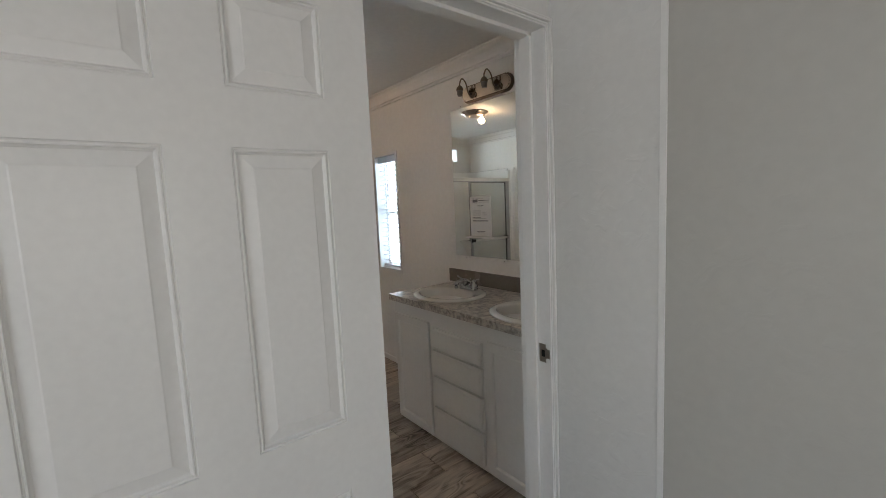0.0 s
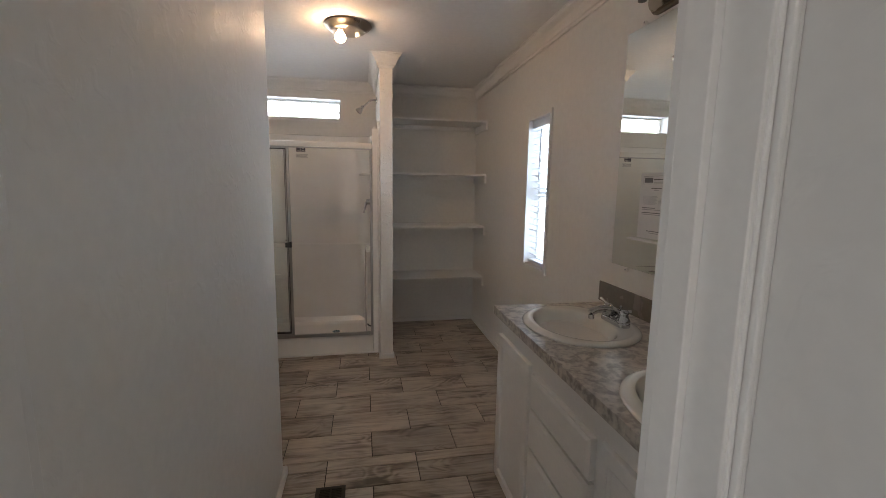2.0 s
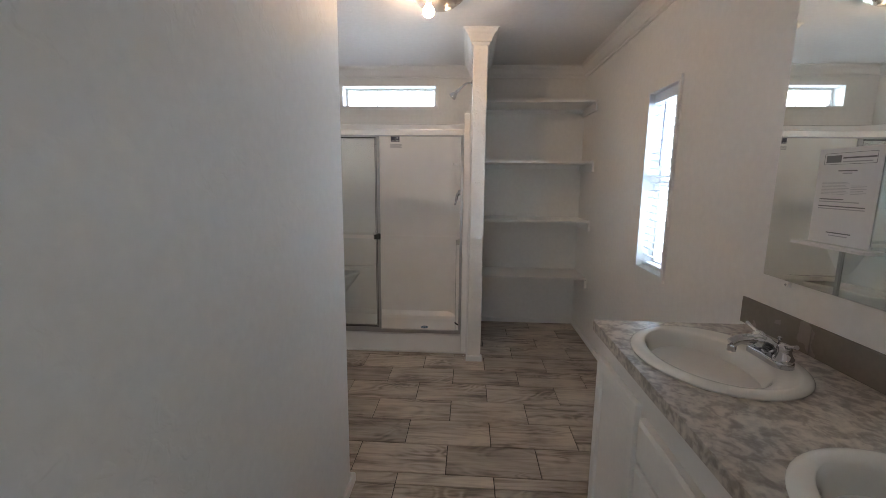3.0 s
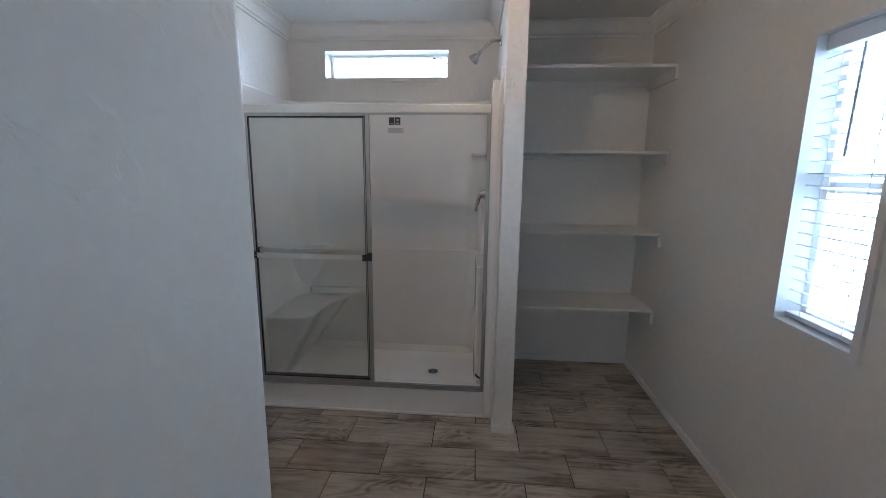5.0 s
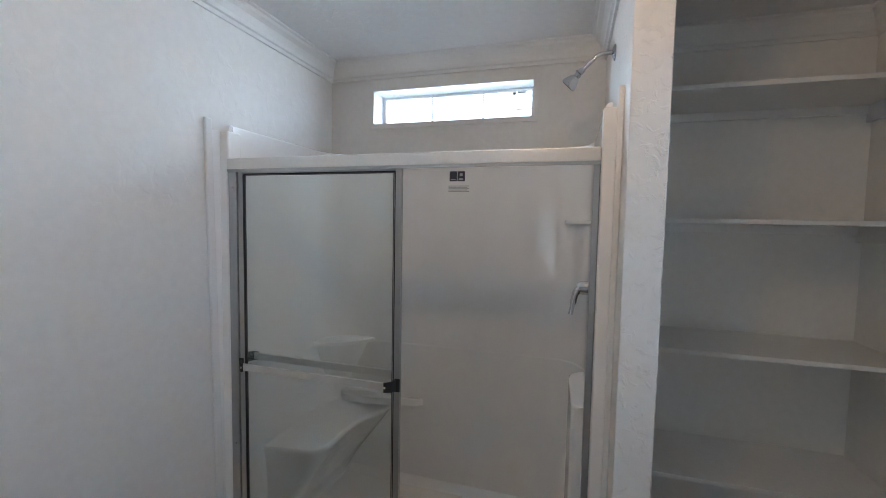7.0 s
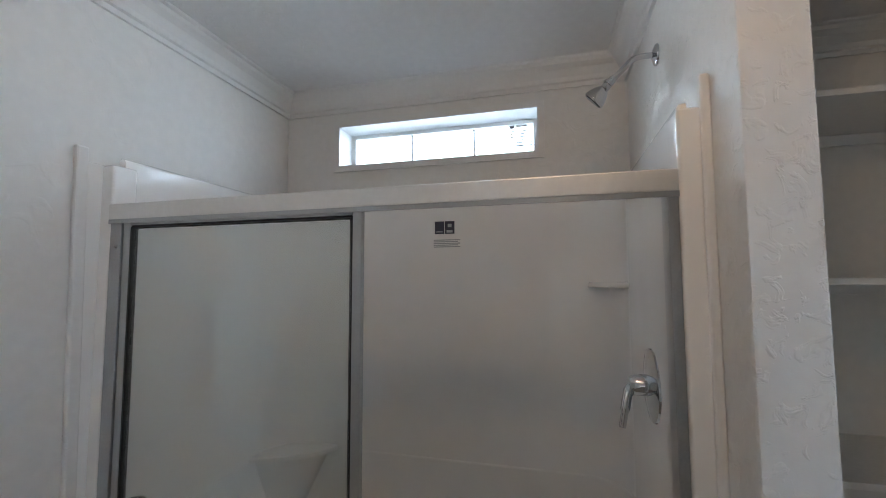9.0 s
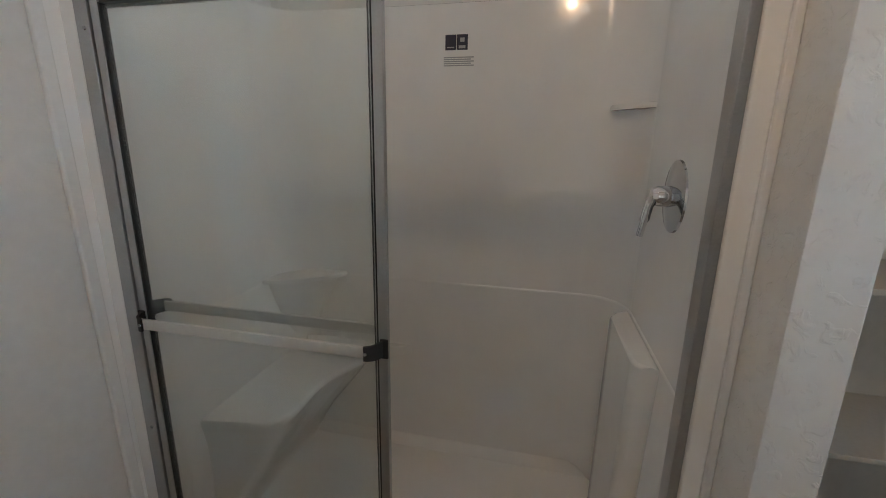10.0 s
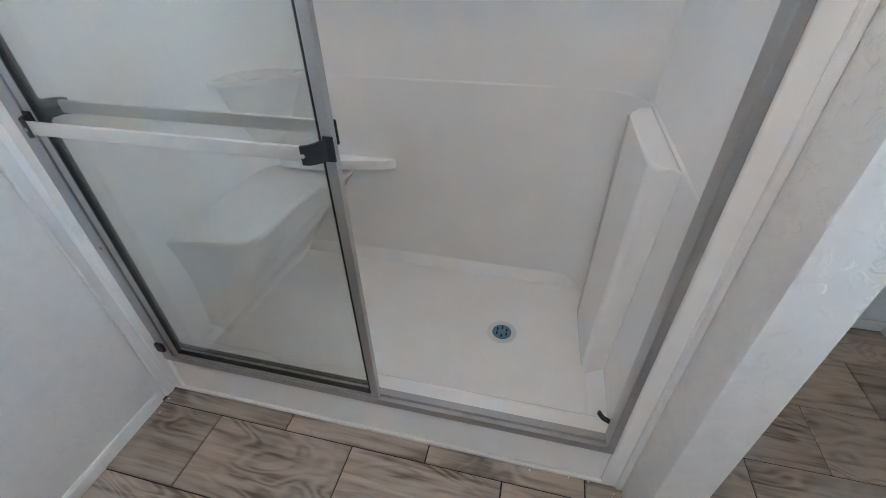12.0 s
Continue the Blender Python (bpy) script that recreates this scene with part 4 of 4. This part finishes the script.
def sink(cx, cy):
    t = thing("sink", (cx, cy, CT), "oval white drop-in sink with a faucet deck", "sink", "vanity sinks")
    bm = bmesh.new()
    n = 56
    prof = [(0.254, 0.220, 0.0, 0.0), (0.256, 0.222, 0.006, 0), (0.250, 0.214, 0.013, 0), (0.236, 0.196, 0.017, 0), (0.222, 0.182, 0.015, 0.0), (0.210, 0.152, 0.010, -0.022), (0.200, 0.142, -0.004, -0.026), (0.188, 0.132, -0.035, -0.028), (0.165, 0.115, -0.080, -0.028), (0.120, 0.085, -0.118, -0.026), (0.06, 0.05, -0.135, -0.022), (0.022, 0.022, -0.140, -0.02)]
    rings = []
    for a, b, z, dy in arc_points(prof, 3):
        rings.append([bm.verts.new((cx + a * math.cos(2 * math.pi * i / n), cy + dy + b * math.sin(2 * math.pi * i / n), CT + z)) for i in range(n)])
    for p, q in zip(rings, rings[1:]):
        for i in range(n):
            bm.faces.new((p[i], p[(i + 1) % n], q[(i + 1) % n], q[i]))
    bm.faces.new(rings[-1])
    part("basin", bm, CERAMIC, t, smooth=True)
    part("drain", lathe([(0.0, 0.002), (0.018, 0.002), (0.021, 0.0), (0.021, -0.002), (0, -0.002)], (cx, cy - 0.02, CT - 0.138), 20), CHROME, t, "chrome pop-up drain", True)


def faucet(cx, cy):
    z = CT + 0.0155
    t = thing("faucet", (cx, cy, z), "chrome centerset faucet with two lever handles", "faucet", "vanity faucets")
    bm = bmesh.new()
    out = []
    for k in range(32):
        a = 2 * math.pi * k / 32
        out.append((cx + 0.052 * (1 if math.cos(a) > 0 else -1) + 0.027 * math.cos(a), cy + 0.027 * math.sin(a)))
    part("base", prism(out, z, z + 0.020, 0.008, 3), CHROME, t, smooth=True)
    for s in (-1, 1):
        hx = cx + s * 0.052
        h = part("handle", lathe([(0.0, 0.018), (0.025, 0.018), (0.026, 0.026), (0.020, 0.036), (0.017, 0.046), (0.019, 0.052), (0.016, 0.060), (0.008, 0.066), (0, 0.068)], (hx, cy, z), 20), CHROME, t, smooth=True)
        part("lever", tube([(hx - s * 0.004, cy, z + 0.058), (hx + s * 0.014, cy - 0.003, z + 0.062), (hx + s * 0.032, cy - 0.005, z + 0.069), (hx + s * 0.050, cy - 0.007, z + 0.076)], [0.008, 0.007, 0.005, 0.006], 12), CHROME, h, smooth=True)
    part("spout", tube(arc_points([(cx, cy + 0.006, z + 0.012), (cx, cy - 0.004, z + 0.040), (cx, cy - 0.045, z + 0.058), (cx, cy - 0.090, z + 0.056), (cx, cy - 0.112, z + 0.044)], 5), [0.024] * 5 + [0.020] * 5 + [0.016] * 5 + [0.0145] * 6, 16), CHROME, t, smooth=True)
    part("aerator", lathe([(0.0, 0), (0.012, 0), (0.012, 0.016), (0, 0.016)], (cx, cy - 0.108, z + 0.022), 16), CHROME, t, smooth=True)
    part("lift_rod", tube([(cx, cy + 0.020, z + 0.018), (cx, cy + 0.022, z + 0.058), (cx, cy + 0.022, z + 0.060), (cx, cy + 0.022, z + 0.068)], [0.003, 0.003, 0.006, 0.005], 10), CHROME, t, smooth=True)


def mirror():
    x0, x1, z0, z1 = -1.815, -1.205, 1.083, 2.108
    y = YR - 0.003
    t = thing("mirror", ((x0 + x1) / 2, YR, z0), "frameless wall mirror held by small clear clips", "mirror")
    part("glass", box(x0, x1, y - 0.005, y, z0, z1, 0.001), MIRROR, t)
    for x, z, s in ((-1.70, z0, -1), (-1.33, z0, -1), (-1.70, z1, 1), (-1.33, z1, 1)):
        c = part("clip", box(x - 0.010, x + 0.010, y - 0.009, YR, z + s * 0.010 - 0.010, z + s * 0.010 + 0.007, 0.002), PLASTIC, t)
        part("screw", lathe([(0.0, 0), (0.004, 0), (0.003, -0.002), (0, -0.002)], (x, y - 0.009, z + s * 0.012), 10, axis="y"), CHROME, c)
    for z in (1.25, 1.93):
        part("clip", box(x0 - 0.012, x0 - 0.001, y - 0.007, YR, z - 0.006, z + 0.006, 0.002), PLASTIC, t)
    t = thing("paper_notice", (-1.54, y - 0.005, 1.36), "white printed paper notice taped to the mirror", "paper")
    yp = y - 0.0062
    px0, px1, pz0, pz1 = -1.640, -1.440, 1.228, 1.498
    part("sheet", box(px0, px1, yp - 0.0008, yp, pz0, pz1), PAPER, t)
    q = yp - 0.0009
    part("print_block", box(px0 + 0.025, px0 + 0.075, q - 0.0003, q, pz1 - 0.040, pz1 - 0.020), INK, t)
    part("print_line", box(px0 + 0.080, px1 - 0.02, q - 0.0003, q, pz1 - 0.030, pz1 - 0.026), INK, t)
    part("print_line", box(px0 + 0.080, px1 - 0.03, q - 0.0003, q, pz1 - 0.040, pz1 - 0.037), PALE_INK, t)
    for a, b, c, d in ((0.018, 0.018, 0.0145, 0.0135), (0.018, 0.018, 0.0455, 0.0445), (0.018, 0.181, 0.0455, 0.0135), (0.181, 0.018, 0.0455, 0.0135)):
        part("print_frame", box(px0 + a, px1 - b, q - 0.0002, q, pz1 - c, pz1 - d), INK, t)
    for k in range(9):
        part("print_line", box(px0 + 0.022, px0 + (0.105, 0.112, 0.100)[k % 3], q - 0.0003, q, pz1 - 0.096 - k * 0.0042, pz1 - 0.0945 - k * 0.0042), FAINT_INK, t)
    for k in range(6):
        part("print_line", box(px0 + 0.118, px0 + (0.165, 0.155)[k % 2], q - 0.0003, q, pz1 - 0.106 - k * 0.0046, pz1 - 0.1045 - k * 0.0046), FAINT_INK, t)
    for k, (a, b) in enumerate(((0.07, 0.07), (0.085, 0.085), (0.02, 0.10), (0.02, 0.05), (0.02, 0.03), (0.02, 0.03), (0.06, 0.06), (0.07, 0.07))):
        z = (pz1 - 0.065, pz1 - 0.072, pz1 - 0.145, pz1 - 0.152, pz1 - 0.165, pz1 - 0.172, pz0 + 0.030, pz0 + 0.022)[k]
        part("print_line", box(px0 + a, px1 - b, q - 0.0003, q, z, z + 0.003), PALE_INK if k % 2 else INK, t)
    part("bottom_flap", box(px0 - 0.03, px1 + 0.02, yp - 0.030, yp - 0.001, pz0 - 0.012, pz0 - 0.004, 0.001), PAPER, t, "folded white paper flap")


def vanity_light():
    xa, xb, za, zb = -1.672, -1.215, 2.122, 2.232
    y = YR - 0.002
    t = thing("vanity_light", ((xa + xb) / 2, YR, za), "bronze and nickel vanity light with two bare sockets", "wall lamp")

    def plate(a, b, c, d, y0, y1):
        r = (d - c) / 2
        pts = [(a + r - r * math.cos(u) , (c + d) / 2 + r * math.sin(u)) for u in [math.pi * (k / 10 - 0.5) for k in range(11)]]
        pts += [(b - r + r * math.cos(u), (c + d) / 2 + r * math.sin(u)) for u in [math.pi * (0.5 - k / 10) for k in range(11)]]
        bm = bmesh.new()
        fr = [bm.verts.new((x, y0, z)) for x, z in pts]
        bk = [bm.verts.new((x, y1, z)) for x, z in pts]
        f = bm.faces.new(fr)
        bm.faces.new(bk)
        for i in range(len(pts)):
            bm.faces.new((fr[i], fr[(i + 1) % len(pts)], bk[(i + 1) % len(pts)], bk[i]))
        bmesh.ops.bevel(bm, geom=list(f.edges), offset=0.006, segments=3, affect="EDGES")
        return bm

    part("backplate", plate(xa, xb, za, zb, y - 0.014, y), BRONZE, t, "dark bronze rim", True)
    part("faceplate", plate(xa + 0.010, xb - 0.010, za + 0.010, zb - 0.010, y - 0.030, y - 0.013), POLISHED, t, "polished nickel face", True)
    for x in (-1.615, -1.385):
        zc = (za + zb) / 2
        f = y - 0.03
        pts = arc_points([(x + 0.085, f, zc), (x + 0.085, f - 0.014, zc - 0.012), (x + 0.070, f - 0.022, zc - 0.028), (x + 0.052, f - 0.030, zc + 0.0), (x + 0.045, f - 0.040, zc + 0.055), (x + 0.022, f - 0.05, zc + 0.09), (x + 0.003, f - 0.055, zc + 0.07), (x, f - 0.055, zc + 0.045)], 5)
        a = part("arm", tube(pts, 0.0045, 8), BRONZE, t, smooth=True)
        part("socket_cup", lathe([(0.0, 0.050), (0.008, 0.050), (0.018, 0.040), (0.024, 0.026), (0.024, 0.018), (0.0, 0.018)], (x, f - 0.055, zc), 20), BRONZE, a, smooth=True)
        part("socket", lathe([(0.0, 0.019), (0.019, 0.019), (0.019, -0.004), (0.0165, -0.006), (0.0165, -0.016), (0, -0.016)], (x, f - 0.055, zc), 18), SOCKET, a, "grey bare lamp socket", True)


def outlet():
    t = thing("wall_outlet", (-1.14, YR, 1.03), "white duplex wall outlet", "outlet")
    part("cover_plate", box(-1.215, -1.095, YR - 0.006, YR - 0.001, 0.995, 1.070, 0.002), PLASTIC, t)
    for x in (-1.185, -1.130):
        r = part("receptacle", box(x - 0.016, x + 0.016, YR - 0.008, YR - 0.0055, 1.012, 1.053, 0.002), PLASTIC, t)
        part("slot", boxes((x - 0.006, x + 0.004, YR - 0.0085, YR - 0.0079, 1.040, 1.043), (x - 0.006, x + 0.004, YR - 0.0085, YR - 0.0079, 1.025, 1.028)), DARK, r)


vanity()
countertop()
for cx, cy in SINKS:
    sink(cx, cy)
    faucet(cx + 0.03, cy + 0.142)
mirror()
vanity_light()
outlet()


# ---- ceiling light, floor register, toilet ----
def ceiling_light():
    x, y = -2.89, 2.55
    t = thing("ceiling_light", (x, y, H), "nickel flush ceiling light with one lit bare bulb", "ceiling lamp")
    part("canopy", lathe([(0.0, 0), (0.145, 0), (0.148, -0.008), (0.140, -0.016), (0.118, -0.024), (0.108, -0.040), (0.096, -0.046), (0.0, -0.046)], (x, y, H + 0.001), 48), NICKEL, t, smooth=True)
    for sx, sy, lit in ((0.055, -0.045, True), (-0.03, 0.062, False)):
        s = part("socket", lathe([(0.0, 0), (0.017, 0), (0.017, -0.016), (0.0, -0.016)], (x + sx, y + sy, H - 0.044), 18), PLASTIC, t, "pale lamp socket", True)
        if lit:
            part("bulb", lathe([(0.0, -0.010), (0.013, -0.014), (0.016, -0.020), (0.028, -0.034), (0.033, -0.050), (0.031, -0.062), (0.022, -0.074), (0.010, -0.080), (0.0, -0.081)], (x + sx, y + sy, H - 0.046), 24), BULB, s, "lit warm bulb", True)


def floor_register():
    x0, x1, y0, y1 = -1.905, -1.600, 2.398, 2.535
    t = thing("floor_register", ((x0 + x1) / 2, (y0 + y1) / 2, 0), "dark brown metal floor register", "floor vent")
    w = 0.018
    part("frame", boxes((x0, x0 + w, y0, y1, 0.0006, 0.006), (x1 - w, x1, y0, y1, 0.0006, 0.006), (x0 + w, x1 - w, y0, y0 + w, 0.0006, 0.006), (x0 + w, x1 - w, y1 - w, y1, 0.0006, 0.006)), VENT, t)
    # flat black sheet painted as the dark of the duct below
    part("shade_sheet", box(x0 + w, x1 - w, y0 + w, y1 - w, 0.0006, 0.0012), DARK, t)
    ym = (y0 + y1) / 2
    part("centre_bar", box(x0 + w, x1 - w, ym - 0.003, ym + 0.003, 0.0012, 0.0055), VENT, t)
    k = x0 + w + 0.006
    while k < x1 - w - 0.004:
        part("slat", box(k, k + 0.0045, y0 + w, ym - 0.003, 0.0012, 0.005), VENT, t)
        part("slat", box(k, k + 0.0045, ym + 0.003, y1 - w, 0.0012, 0.005), VENT, t)
        k += 0.0105


def toilet():
    x, yw = -2.44, YL + 0.018
    t = thing("toilet", (x, 1.6, 0), "white porcelain toilet with its lid raised", "toilet")
    part("tank", box(x - 0.205, x + 0.205, yw, yw + 0.17, 0.37, 0.71, 0.03, 4), CERAMIC, t, smooth=True)
    part("tank_lid", box(x - 0.222, x + 0.222, yw - 0.004, yw + 0.185, 0.71, 0.745, 0.012, 3), CERAMIC, t, smooth=True)
    part("flush_lever", tube([(x - 0.15, yw + 0.172, 0.63), (x - 0.15, yw + 0.19, 0.63), (x - 0.10, yw + 0.195, 0.622)], 0.007, 10), CHROME, t, smooth=True)
    cy = yw + 0.43
    part("bowl", lathe([(0.0, 0.0), (0.13, 0.0), (0.125, 0.03), (0.10, 0.10), (0.105, 0.20), (0.15, 0.30), (0.178, 0.36), (0.182, 0.385), (0.150, 0.385), (0.130, 0.34), (0.06, 0.24), (0.0, 0.22)], (x, cy, 0.0), 40, 1.0, 1.28), CERAMIC, t, smooth=True)
    part("neck", box(x - 0.10, x + 0.10, yw + 0.05, cy - 0.10, 0.12, 0.372, 0.03, 3), CERAMIC, t, smooth=True)
    part("seat_ring", lathe([(0.135, 0.387), (0.186, 0.387), (0.189, 0.397), (0.182, 0.405), (0.14, 0.405), (0.132, 0.397), (0.135, 0.387)], (x, cy, 0.0), 40, 1.0, 1.25), PLASTIC, t, smooth=True)
    bm = bmesh.new()
    pts = [(0.186 * math.cos(a), 0.17 + 0.195 * math.sin(a) if math.sin(a) > 0 else 0.17 + 0.15 * math.sin(a)) for a in [2 * math.pi * k / 40 for k in range(40)]]
    lean = 0.10
    fr = [bm.verts.new((x + u, yw + 0.275 - lean * v * 0.5 + 0.016, 0.425 + v)) for u, v in pts]
    bk = [bm.verts.new((x + u * 0.98, yw + 0.275 - lean * v * 0.5, 0.425 + v)) for u, v in pts]
    bm.faces.new(fr), bm.faces.new(bk)
    for i in range(40):
        bm.faces.new((fr[i], fr[(i + 1) % 40], bk[(i + 1) % 40], bk[i]))
    part("raised_lid", bm, PLASTIC, t, "raised white seat lid", True)


ceiling_light()
floor_register()
toilet()

# ---- floor tiles ----
PITCH, LONG, GAP = 0.2308, 0.4616, 0.0050
floor = bpy.data.objects["floor"]
TILE_MESH = {}


def tile_mesh(w, d):
    key = (round(w, 3), round(d, 3))
    if key not in TILE_MESH:
        bm = bmesh.new()
        e = 0.0016
        a = [(-w / 2, -d / 2), (w / 2, -d / 2), (w / 2, d / 2), (-w / 2, d / 2)]
        b = [(x - math.copysign(e, x), y - math.copysign(e, y)) for x, y in a]
        low = [bm.verts.new((x, y, -0.008)) for x, y in a]
        mid = [bm.verts.new((x, y, -0.0012)) for x, y in a]
        top = [bm.verts.new((x, y, 0.0)) for x, y in b]
        for p, q in ((low, mid), (mid, top)):
            for i in range(4):
                bm.faces.new((p[i], p[(i + 1) % 4], q[(i + 1) % 4], q[i]))
        bm.faces.new(top)
        me = bpy.data.meshes.new("tile")
        bm.to_mesh(me)
        bm.free()
        me.materials.append(TILE)
        TILE_MESH[key] = me
    return TILE_MESH[key]


def lay(x0, x1, y0, y1):
    """Tiles cut to one rectangle of floor."""
    for k in range(-6, 16):
        rx0, rx1 = max(-3.50 + PITCH * k, x0), min(-3.50 + PITCH * (k + 1), x1)
        if rx1 - rx0 < 0.02:
            continue
        y = 1.511 - LONG * 3 + (LONG / 2 if k % 2 else 0)
        while y < y1:
            ry0, ry1 = max(y, y0), min(y + LONG, y1)
            if ry1 - ry0 > 0.02:
                w, d = rx1 - rx0 - GAP, ry1 - ry0 - GAP
                ob = new("tile", tile_mesh(w, d))
                ob.location = ((rx0 + rx1) / 2, (ry0 + ry1) / 2, 0)
                ob.parent = floor
            y += LONG


lay(-3.56, XC, YL, YR)                         # open floor
lay(XB, -3.56, YP1, YR)                        # under the shelves
lay(XC, (XD0 + XD1) / 2 - 0.02, YC, YR)        # entry
